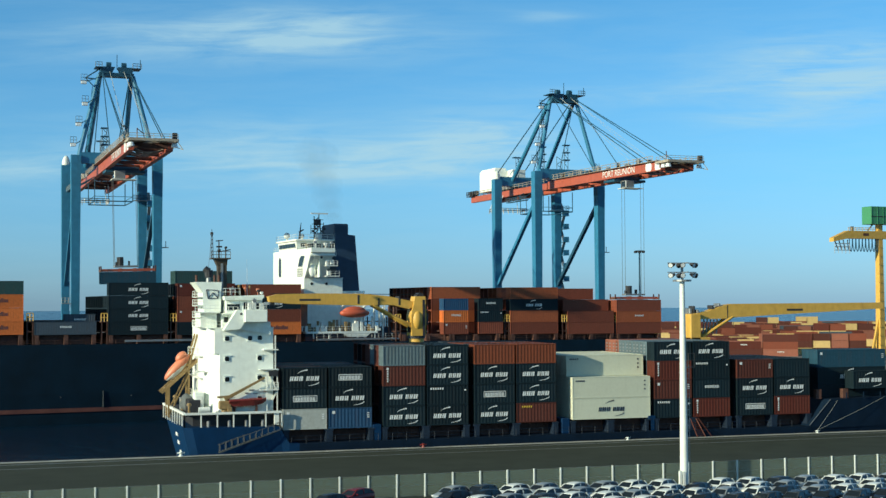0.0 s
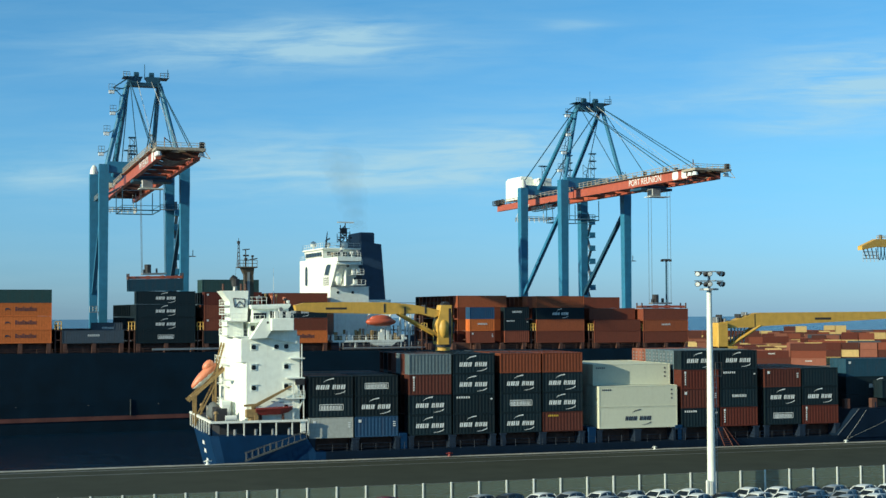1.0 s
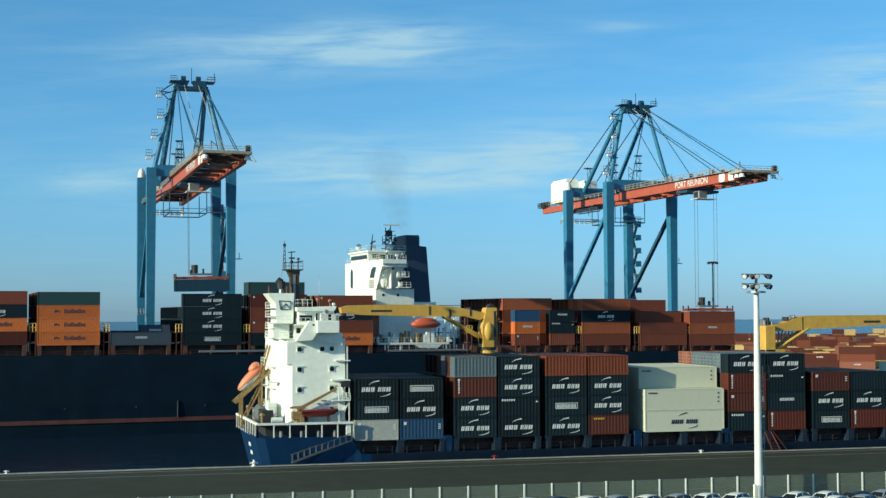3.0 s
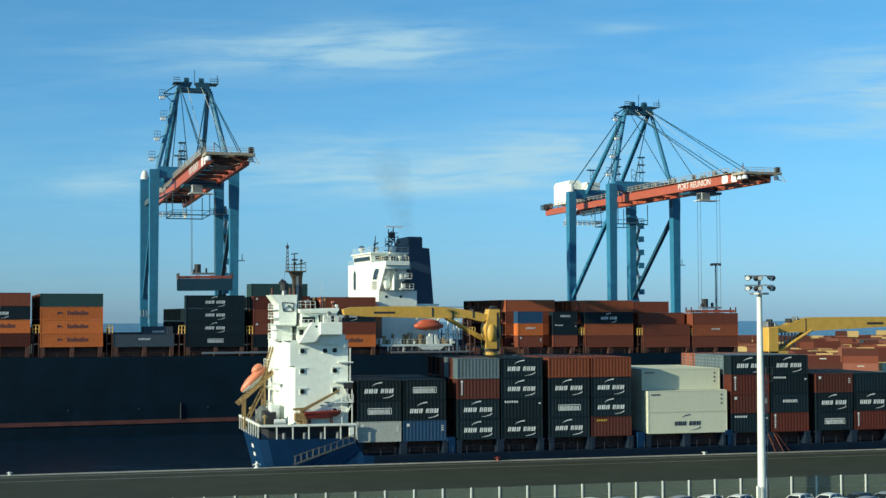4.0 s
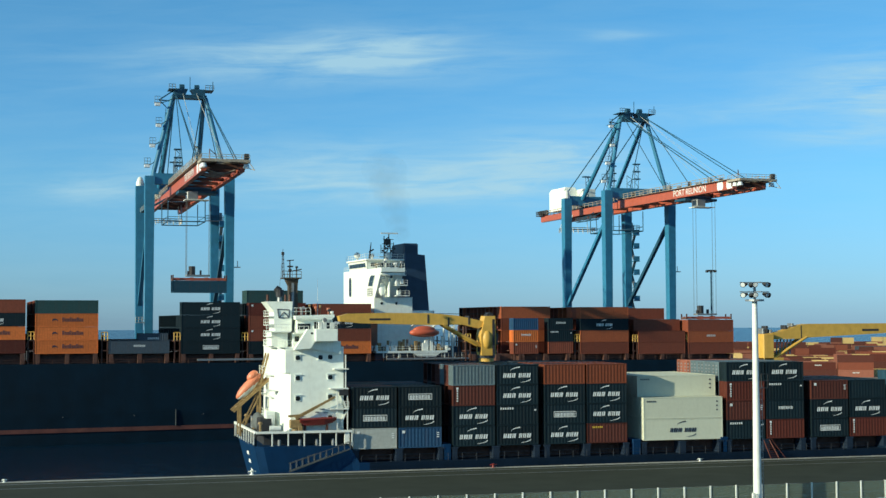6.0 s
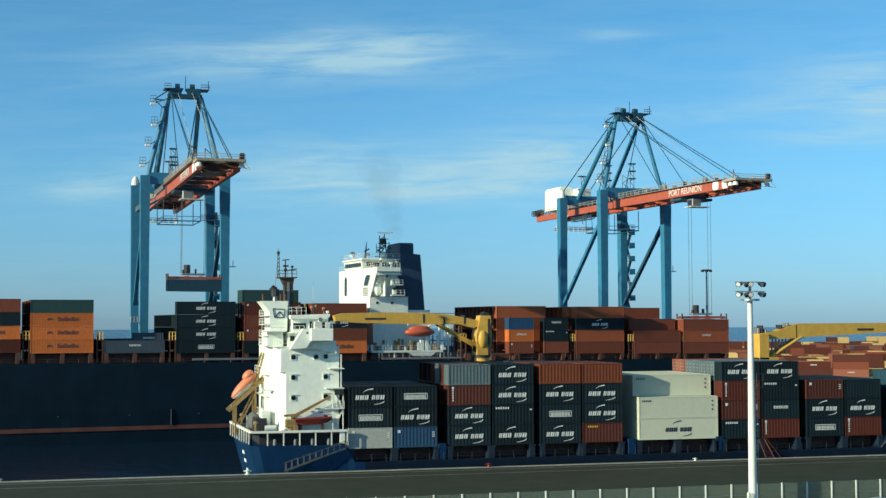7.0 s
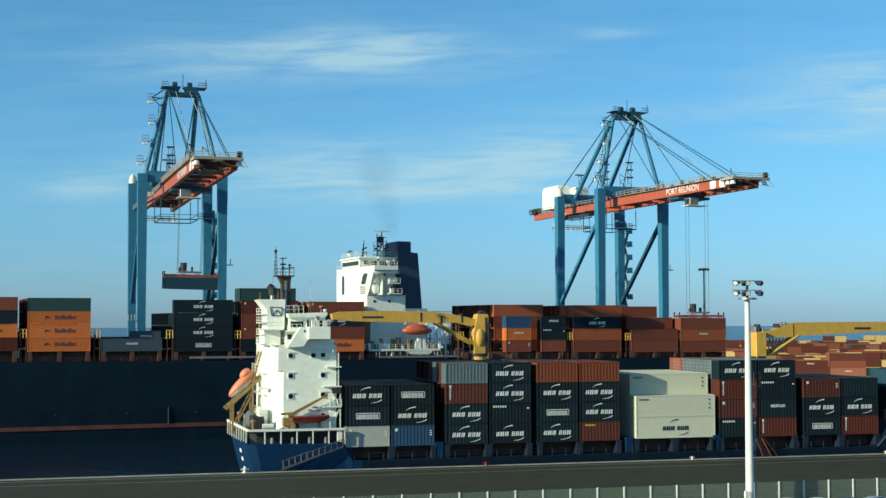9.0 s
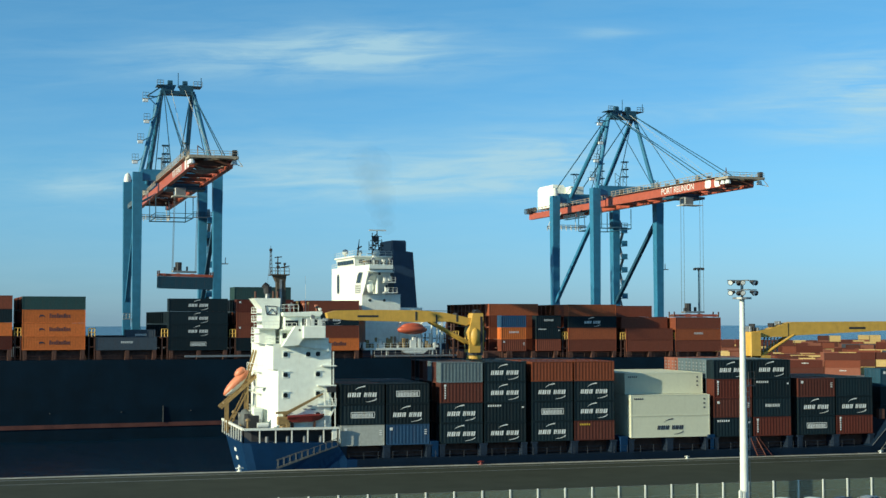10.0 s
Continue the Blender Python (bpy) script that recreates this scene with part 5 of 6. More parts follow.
for k, (du, dz, r) in enumerate(((0.6, 1.2, 2.0), (0.0, 3.6, 2.6), (-0.9, 6.2, 3.2), (-1.6, 9.2, 3.7), (-2.9, 12.4, 4.2), (-3.6, 15.8, 4.6))):
    bm = bmesh.new()
    ball(bm, (0, 0, 0), r, 1.15, 1.0, 1.0, 20)
    for v0 in bm.verts:
        v0.co *= 1 + 0.15 * noise.noise(v0.co * (0.9 / r) + Vector((k * 7.0, 0, 0)))
    o = smooth(part("puff", bm, M_SMOKE, plume))
    o.location = (du, 0, dz)


# ---- ship-to-shore cranes ----
def lattice(bm, p, q, w, n, r=0.09):
    """A slim ladder of two rails and zigzag rungs."""
    p, q = Vector(p), Vector(q)
    s, u = frame_of(p, q)
    for d in (-1, 1):
        tube(bm, p + s * d * w / 2, q + s * d * w / 2, r, n=4)
    for i in range(n):
        a, b = p.lerp(q, i / n), p.lerp(q, (i + 1) / n)
        d = 1 if i % 2 else -1
        tube(bm, a + s * d * w / 2, b - s * d * w / 2, r * 0.8, n=4)


def text_mesh(words, size):
    cu = bpy.data.curves.new("boom_lettering", "FONT")
    cu.body, cu.size, cu.extrude, cu.align_x, cu.align_y = words, size, 0.01, "CENTER", "CENTER"
    ob = bpy.data.objects.new("boom_lettering", cu)
    scene.collection.objects.link(ob)
    me = bpy.data.meshes.new_from_object(ob.evaluated_get(bpy.context.evaluated_depsgraph_get()))
    bpy.data.objects.remove(ob)
    me.name = "boom_lettering"
    me.materials.clear()
    me.materials.append(M_MARK)
    return me


def quay_crane(m, trolley_v):
    c = thing("quay_crane", m, "blue ship-to-shore gantry crane with a red boom lowered over the ship", "crane", "quay cranes")
    S, G = 9.3, 25.0
    for u in (-S, S):
        for v0 in (0, G):
            bm = bmesh.new()
            k = 1 if v0 == 0 else -1
            sweep(bm, [[(u - 0.85, v0 - 0.9, 2), (u + 0.85, v0 - 0.9, 2), (u + 0.85, v0 + 0.9, 2), (u - 0.85, v0 + 0.9, 2)],
                       [(u - 1.05, v0 - 1.1, 46), (u + 1.05, v0 - 1.1, 46), (u + 1.05, v0 + 1.1, 46), (u - 1.05, v0 + 1.1, 46)],
                       [(u - 1.1, v0 - 1.15, 49), (u + 1.1, v0 - 1.15, 49), (u + 1.1, v0 + 1.15, 49), (u - 1.1, v0 + 1.15, 49)],
                       [(u - 1.1, v0 - 1.1, 54.2), (u + 1.1, v0 - 1.1, 54.2), (u + 1.1, v0 + 1.1, 54.2), (u - 1.1, v0 + 1.1, 54.2)]])
            part("leg", bm, M_BLUE, c)
            bm = bmesh.new()
            for d in (-3, -1, 1, 3):
                tube(bm, (u + d * 0.9, v0 - 0.3, 0.45), (u + d * 0.9, v0 + 0.3, 0.45), 0.42, n=10)
            box(bm, u - 3.4, u + 3.4, v0 - 0.5, v0 + 0.5, 0.6, 2.0, 0.08)
            part("bogie", bm, M_BLUE_DARK, c)
        bm = bmesh.new()
        beam(bm, (u, 0, 49.0 - 2), (u, G, 24), 0.9, 0.9)
        # the brace on the +u side is coloured darker than its twin
        part("brace", bm, M_BLUE_DARK if u > 0 else M_BLUE, c)
        bm = bmesh.new()
        beam(bm, (u, 1, 14), (u, G - 1, 14), 1.2, 1.8)
        part("sill_beam", bm, M_BLUE, c)
        bm = bmesh.new()
        box(bm, u - 0.5, u + 0.5, 6, 18, 47.0, 47.15)
        railing(bm, [(u - 0.5, 6, 47.1), (u - 0.5, 18, 47.1)], 1.1, 1.2, 0.07, 2)
        for v0 in (6, 12, 18):
            tube(bm, (u, v0, 47.1), (u * 0.45, v0, 50), 0.1, n=4)
        if u < 0:
            part("leg_walkway", bm, M_BLUE_DARK, c)
    for v0 in (0, G):
        bm = bmesh.new()
        beam(bm, (-S + 0.8, v0, 53.6), (S - 0.8, v0, 53.6), 1.3, 2.6)
        part("portal_beam", bm, M_BLUE, c)
    # girders of the boom
    for u in (-3.8, 3.8):
        bm = bmesh.new()
        beam(bm, (u, -53.5, 51.0), (u, 3.5, 50.9), 1.0, 2.1)
        gd = part("boom_girder", bm, M_RED, c)
        bm = bmesh.new()
        beam(bm, (u, 4.0, 50.7), (u, 54, 50.5), 1.0, 1.7)
        part("back_girder", bm, M_RED, c)
        bm = bmesh.new()
        o = u + (0.9 if u > 0 else -0.9)
        box(bm, min(u, o + (0.4 if u > 0 else -0.4)), max(u, o + (0.4 if u > 0 else -0.4)), -53, 3, 52.1, 52.2)
        railing(bm, [(o + (0.35 if u > 0 else -0.35), -51, 52.2), (o + (0.35 if u > 0 else -0.35), 3, 52.2)], 1.1, 2.2, 0.07, 2)
        railing(bm, [(o, 5, 51.6), (o, 54, 51.6)], 1.1, 2.6, 0.07, 2)
        part("walkway", bm, M_WEATHER, c)
        for k in range(11):
            v0 = -48 + k * 4.8
            part("boom_box", box(bmesh.new(), u - 0.35, u + 0.35, v0, v0 + 0.7 + 0.5 * (k % 3), 52.2, 52.8 + 0.55 * (k % 2), 0.04), M_STEEL if k % 3 else M_DARK, c)
    for k in range(12):
        v0 = -49 + k * 8.8
        bm = bmesh.new()
        beam(bm, (-3.6, v0, 50.6), (3.6, v0, 50.6), 0.5, 0.7)
        if k < 6:
            beam(bm, (-3.6, v0, 50.6), (3.6, v0 + 8.8, 50.6), 0.25, 0.25)
        part("cross_tie", bm, M_RUST, c)
    bm = bmesh.new()   # platform at the boom's tip
    for v0 in (-57.2, -54.6, -52.0):
        beam(bm, (-4.7, v0, 51.7), (4.7, v0, 51.7), 0.3, 0.5)
    for u in (-4.7, -1.6, 1.6, 4.7):
        beam(bm, (u, -57.3, 51.7), (u, -51.8, 51.7), 0.3, 0.5)
    tip = part("tip_platform", bm, M_WEATHER, c, "weathered open steel frame at the boom's tip")
    part("tip_beam", beam(bmesh.new(), (-4.4, -53.2, 50.9), (4.4, -53.2, 50.9), 0.6, 1.0), M_RUST, tip)
    for u in (-4.0, 0.6):
        part("deck_plate", box(bmesh.new(), u - 0.6, u + 2.6, -57.1, -52.1, 51.95, 52.05), M_WEATHER, tip)
    part("tip_rail", railing(bmesh.new(), [(-4.7, -52, 52), (-4.7, -57.2, 52), (4.7, -57.2, 52), (4.7, -52, 52)], 0.9, 1.5, 0.05, 2), M_WEATHER, tip)
    part("tip_cabinet", box(bmesh.new(), 3.7, 4.6, -57.0, -56.0, 52.0, 53.2, 0.05), M_DARK, tip)
    bm = bmesh.new()
    tube(bm, (-2.6, -53.0, 52), (-2.6, -53.0, 54.4), 0.1, n=4)
    tube(bm, (-2.6, -53.0, 54.3), (-1.0, -50.6, 53.6), 0.1, n=4)
    part("tip_davit", bm, M_RUST, tip)
    bm = bmesh.new()
    for p, q in (((4.6, -57, 51.5), (5.6, -57.6, 49.9)), ((5.6, -57.6, 49.9), (4.6, -55.0, 50.6))):
        tube(bm, p, q, 0.07, n=4)
    part("tip_bracket", bm, M_WEATHER, tip)
    for k in range(4):   # cable loops slung between the girders
        bm = bmesh.new()
        pts = [(-2.9 + 5.8 * a / 8, -50.6 + k * 2.6, 50.6 - 0.75 * math.sin(math.pi * a / 8)) for a in range(9)]
        hose(bm, pts, 0.17, 5)
        part("cable_loop", bm, M_WEATHER, c)
    for u, v0 in ((-4.2, -56.4), (-4.2, -54.4), (4.2, -56.0)):
        bm = bmesh.new()
        tube(bm, (u, v0, 51.2), (u, v0, 50.4), 0.5, 0.7, 10)
        part("floodlight", bm, M_LENS, c, "white floodlight under the boom")
    for v0 in (-52.1, -48.0):
        bm = bmesh.new()
        sweep(bm, [[(x, v0 + a * 1.3, 51.0 + b * 0.95) for a, b in ((-1, -0.6), (-0.7, -1), (0.7, -1), (1, -0.6), (1, 0.6), (0.7, 1), (-0.7, 1), (-1, 0.6))] for x in (-4.34, -4.30)])
        part("white_panel", bm, M_MARK, c)
    letters = part("boom_lettering", text_mesh("PORT REUNION", 2.15), None, c, "white lettering on the boom")
    letters.matrix_basis = Matrix.Translation((-4.33, -34.0, 51.0)) @ Matrix(((0, 0, -1, 0), (-1, 0, 0, 0), (0, 1, 0, 0), (0, 0, 0, 1)))
    # trolley with the driver's cab
    bm = bmesh.new()
    box(bm, -4.4, 4.4, trolley_v - 2.6, trolley_v + 2.6, 49.0, 49.6, 0.05)
    for v0 in (-1.8, 1.8):
        tube(bm, (-3.0, trolley_v + v0, 49.9), (3.0, trolley_v + v0, 49.9), 0.5, n=10)
    tr = part("trolley", bm, M_BLUE_DARK, c)
    bm = bmesh.new()
    box(bm, -2.8, -0.4, trolley_v - 5.4, trolley_v - 2.8, 47.4, 49.2, 0.15)
    cab = part("driver_cab", bm, M_STEEL, tr)
    bm = bmesh.new()
    box(bm, -2.84, -2.79, trolley_v - 5.2, trolley_v - 3.2, 47.7, 48.9)
    part("cab_glass", bm, M_GLASS, c)
    bm = bmesh.new()
    box(bm, -3.3, 2.0, trolley_v - 5.8, trolley_v - 2.4, 47.2, 47.35)
    part("cab_platform", bm, M_RAIL, c)
    # cable cage hanging behind the portal
    bm = bmesh.new()
    railing(bm, [(-7.5, 28, 45.2), (1.5, 28, 45.2), (1.5, 34, 45.2), (-7.5, 34, 45.2), (-7.5, 28, 45.2)], 1.2, 1.5, 0.09, 2)
    for u, v0 in ((-7.5, 28), (1.5, 28), (1.5, 34), (-7.5, 34)):
        tube(bm, (u, v0, 45.2), (u * 0.8, v0, 50), 0.1, n=4)
    part("service_cage", bm, M_STEEL, c)
    bm = bmesh.new()   # platform and reels at the landward end
    box(bm, -5.2, 5.2, 51, 55.5, 51.4, 51.6)
    railing(bm, [(-5.2, 51, 51.6), (-5.2, 55.5, 51.6), (5.2, 55.5, 51.6)], 1.2, 1.2, 0.08, 3)
    for v0 in (49.5, 51.5, 53.2):
        tube(bm, (-4.9, v0, 52.3), (-4.1, v0, 52.3), 0.75, n=10)
    part("back_platform", bm, M_DARK, c)
    # machinery house
    bm = bmesh.new()
    sweep(bm, [[(a, v0, z), (b, v0, z), (b, v1, z), (a, v1, z)] for a, b, v0, v1, z in ((-4.6, -0.6, 36.6, 47.0, 52.2), (-4.6, -0.6, 36.6, 47.0, 57.9), (-4.1, -1.0, 37.0, 46.6, 58.7))])
    part("machinery_house", bm, M_WHITE, c, "white sheet-metal machinery house")
    part("electric_house", box(bmesh.new(), -0.5, 3.6, 33.0, 40.0, 54.6, 58.0, 0.1), M_RAIL, c)
    part("winch_house", box(bmesh.new(), -2.4, 3.6, 29.5, 36.4, 51.8, 54.6, 0.06), M_BLUE_DARK, c)
    for k in range(4):
        part("deck_cabinet", box(bmesh.new(), -3.9, -3.2, 27.5 + k * 2.3, 29.2 + k * 2.3, 52.0, 53.6 + 0.8 * (k % 2), 0.04), M_STEEL, c)
    bm = bmesh.new()
    lattice(bm, (0, 31, 54.6), (0, 31, 61.5), 0.9, 6)
    box(bm, -1.4, 1.4, 30.5, 31.5, 61.0, 61.3)
    part("aerial_tower", bm, M_BLUE_DARK, c)
    for u, v0, z0 in ((-1.5, 12, 54.8), (2.6, 6, 54.8)):
        bm = bmesh.new()   # lamp towers between the posts
        lattice(bm, (u, v0, z0), (u, v0, z0 + 7.4), 1.1, 6)
        for dz in (3.2, 5.2, 7.2):
            box(bm, u - 0.9, u + 0.9, v0 - 0.6, v0 + 0.6, z0 + dz, z0 + dz + 0.3)
        part("lamp_tower", bm, M_BLUE_DARK, c)
    # maintenance cage hung under the girders between the legs
    cage = new("maintenance_cage")
    cage.parent = c
    for u in (-4.4, 4.4):
        for v in (6.0, 20.0):
            part("hanger", tube(bmesh.new(), (u, v, 44.2), (u, v, 49.5), 0.12, n=5), M_BLUE_DARK, cage)
        for z, r in ((44.2, 0.14), (45.3, 0.07)):
            part("cage_rail", tube(bmesh.new(), (u, 6, z), (u, 20, z), r, n=5), M_BLUE_DARK, cage)
    for v in (6.0, 20.0):
        for z, r in ((44.2, 0.14), (45.3, 0.07)):
            part("cage_rail", tube(bmesh.new(), (-4.4, v, z), (4.4, v, z), r, n=5), M_BLUE_DARK, cage)
    # the A-frame
    for u in (-1, 1):
        bm = bmesh.new()
        tube(bm, (u * 8.6, 0.5, 54.0), (u * 3.9, 2.5, 73.4), 0.56, 0.5, 10)
        part("a_frame_post", bm, M_BLUE, c)
        bm = bmesh.new()
        tube(bm, (u * 4.6, 24.5, 54.0), (u * 3.6, 3.5, 73.4), 0.6, 0.55, 10)
        part("back_post", bm, M_BLUE, c)
        bm = bmesh.new()
        for dv, r in ((-48, 0.11), (-45.5, 0.11), (-22, 0.11)):
            tube(bm, (u * 3.2, 2, 74.2), (u * 4.0, dv, 52.2), r, n=5)
        for dv in (45.0,):
            tube(bm, (u * 3.4, 4, 74.0), (u * 4.2, dv, 52), 0.15, n=5)
        tube(bm, (u * 3.4, 3, 73.6), (u * 4.0, 14, 53), 0.12, n=5)
        part("stay", bm, M_BLUE_DARK, c)
        for dv in (-38.5, -41.0):
            part("hoist_rope", tube(bmesh.new(), (u * 1.6, 2, 74.6), (u * 2.6, dv, 52.4), 0.035, n=4), M_ROPE, c, "pale steel hoist rope")
    bm = bmesh.new()
    beam(bm, (-4.0, 2.5, 72.7), (4.0, 2.5, 72.7), 2.4, 0.9)
    for k in (-1, 1):
        sweep(bm, [[(k * a, 1.2, z), (k * b, 1.2, z), (k * b, 3.8, z), (k * a, 3.8, z)] for a, b, z in ((1.1, 3.6, 72.9), (0.35, 3.8, 74.5))])
    box(bm, -4.9, -3.4, 0.6, 4.6, 74.2, 74.35)
    box(bm, 3.4, 5.6, 0.6, 4.6, 74.2, 74.35)
    railing(bm, [(-4.9, 0.6, 74.3), (-3.4, 0.6, 74.3)], 1.1, 0.7, 0.07, 2)
    railing(bm, [(3.6, 0.6, 74.3), (5.6, 0.6, 74.3)], 1.1, 1.0, 0.07, 2)
    for u in (-1.7, 1.8):
        tube(bm, (u - 0.55, 2.5, 75.0), (u + 0.55, 2.5, 75.0), 0.75, n=12)
    tube(bm, (0.2, 2.5, 74.0), (0.2, 2.5, 77.6), 0.09, n=5)
    tube(bm, (5.4, 1.0, 74.3), (5.4, 1.0, 76.4), 0.1, n=5)
    tube(bm, (-3.6, 2.5, 74.2), (-7.0, 2.5, 71.8), 0.16, n=5)
    tube(bm, (-7.0, 2.5, 71.8), (-4, 2.5, 71.6), 0.16, n=5)
    tube(bm, (-7.0, 2.5, 71.8), (-4.6, 2.5, 69.4), 0.12, n=5)
    part("apex", bm, M_BLUE_DARK, c, "dark sheave head at the crane's top").location = (0, 0, 0.8)
    for k, (z, u) in enumerate(((71.6, -7.5), (66.6, -7.2), (61.8, -8.6), (57.0, -9.8))):
        bm = bmesh.new()   # lamp baskets up the post
        box(bm, u - 0.7, u + 0.7, 0.4, 2.0, z, z + 0.12)
        railing(bm, [(u - 0.7, 0.4, z), (u + 0.7, 0.4, z)], 1.5, 0.7, 0.05, 2)
        tube(bm, (u + 0.7, 1.2, z), (-8.2 + (z - 54) * 0.25, 1.2, z + 1.2), 0.1, n=4)
        basket = part("lamp_basket", bm, M_BLUE_DARK, c)
        bm = bmesh.new()
        box(bm, u - 0.7, u + 0.6, 0.3, 0.9, z - 0.75, z - 0.05, 0.08)
        part("lamp", bm, M_LENS, basket)
    for p, q, w, n in (((-6.0, 8, 53), (-4.6, 5, 71), 1.2, 14), ((-1.2, 14, 53), (-1.2, 14, 60.5), 1.8, 6), ((2.6, 10, 53), (2.6, 10, 59.5), 1.6, 6), ((4.4, -8, 52), (4.4, -8, 56), 1.0, 4)):
        bm = bmesh.new()   # ladders and cable towers inside the frame
        lattice(bm, p, q, w, n)
        part("ladder", bm, M_BLUE_DARK, c)
    bm = bmesh.new()
    for k in range(7):   # stairs up the landside leg
        z = 22 + k * 3.7
        bm = bmesh.new()
        box(bm, S + 0.9, S + 2.9, G - 2.4, G + 0.6, z, z + 0.12)
        box(bm, S + 0.9, S + 2.7, G - 2.45, G - 2.38, z, z + 1.5)
        box(bm, S + 2.65, S + 2.72, G - 2.4, G + 0.6, z + 0.15, z + 1.4)
        land = part("stair_landing", bm, M_BLUE, c, "plated stair landing")
        part("stair_flight", beam(bmesh.new(), (S + 1.5, G + (0.2 if k % 2 else -1.9), z), (S + 1.5, G + (-1.9 if k % 2 else 0.2), z + 3.7), 0.8, 0.2), M_STEEL, land)
    for u0, v0 in ((S, G),):
        gal = part("leg_gallery", box(bmesh.new(), u0 - 2.6, u0 + 2.8, v0 - 2.4, v0 - 1.2, 45.6, 45.8), M_STEEL, c)
        part("gallery_rail", railing(bmesh.new(), [(u0 - 2.6, v0 - 2.35, 45.8), (u0 + 2.8, v0 - 2.35, 45.8)], 1.2, 0.9, 0.07, 3), M_BLUE_DARK, gal)
    part("leg_cap", ball(bmesh.new(), (-S, G, 54.4), 1, 1.0, 1.0, 2.2, 10), M_RAIL, c, "white cowl on top of a leg")
    bm = bmesh.new()
    box(bm, S + 0.9, S + 2.6, -0.8, 0.4, 33.0, 33.2)
    tube(bm, (S + 2.0, 0, 33.2), (S + 2.0, 0, 34.6), 0.1, n=5)
    box(bm, -S - 3.0, -S - 0.8, -0.8, 0.8, 20.0, 20.2)
    railing(bm, [(-S - 3, -0.8, 20.2), (-S - 0.8, -0.8, 20.2)], 1.2, 0.8, 0.06, 2)
    part("leg_platform", bm, M_STEEL, c)
    return c


def spreader(m, ropes, load=None):
    """Red telescopic spreader with its headblock and the ropes up to the trolley; a container hangs under it when load names a colour."""
    s = thing("spreader", m, "red container spreader hanging on steel ropes" + (" with a petrol blue container" if load else ""), "spreader", "spreaders")
    bm = bmesh.new()
    beam(bm, (-5.9, -0.6, 0), (5.9, -0.6, 0), 0.35, 0.55)
    beam(bm, (-5.9, 0.6, 0), (5.9, 0.6, 0), 0.35, 0.55)
    for u in (-1.6, 1.6):
        box(bm, u - 0.3, u + 0.3, -0.8, 0.8, -0.35, 0.4)
    part("main_beam", bm, M_RED, s)
    for u in (-6.0, 6.0):
        bm = bmesh.new()
        beam(bm, (u, -1.25, -0.1), (u, 1.25, -0.1), 0.3, 0.5)
        for v0 in (-1.2, 1.2):
            box(bm, u - 0.14, u + 0.14, v0 - 0.1, v0 + 0.1, -0.4, 0.9)
        part("end_beam", bm, M_RUST, s)
    bm = bmesh.new()
    box(bm, -3.0, 2.4, -0.9, 0.9, 0.6, 1.0, 0.05)
    box(bm, -5.6, 3.0, -1.0, -0.9, -0.55, -0.35)
    part("headblock", bm, M_STEEL, s)
    bm = bmesh.new()
    tube(bm, (-1.6, 0, 1.0), (-1.6, 0, 2.9), 0.75, 0.75, 10)
    box(bm, -2.6, -2.3, -0.4, 0.4, 1.0, 1.8)
    box(bm, 0.2, 0.5, -0.4, 0.4, 1.0, 2.0)
    part("cable_basket", bm, M_DARK, s)
    bm = bmesh.new()
    for u in (-2.9, 2.3):
        for v0 in (-0.7, 0.7):
            tube(bm, (u, v0, 1.0), (u, v0, ropes), 0.05, n=4)
    part("rope", bm, M_DARK, s)
    if load:
        part("load_shell", corrugated(12.19, 2.44, FH, load), None, s).location = (-6.1, -1.22, -0.4 - FH)
        part("load_frame", container_frame(12.19, 2.44, FH, load), None, s).location = (-6.1, -1.22, -0.4 - FH)
    return s


CRANE_L, CRANE_R = 53.4, 171.4
quay_crane(FAR @ pose(CRANE_L, 325, 0, 0, 0, -2.4), -13)
quay_crane(FAR @ pose(CRANE_R, 325, 0), -29.5)
moving_spreader = spreader(FAR @ pose(53.5, 312, 28.0), 21.5, "petrol")
spreader(FAR @ pose(170.4, 289.5, 13.9 - 144 * 0.011 + 3 * FT + 0.45), 28.3)

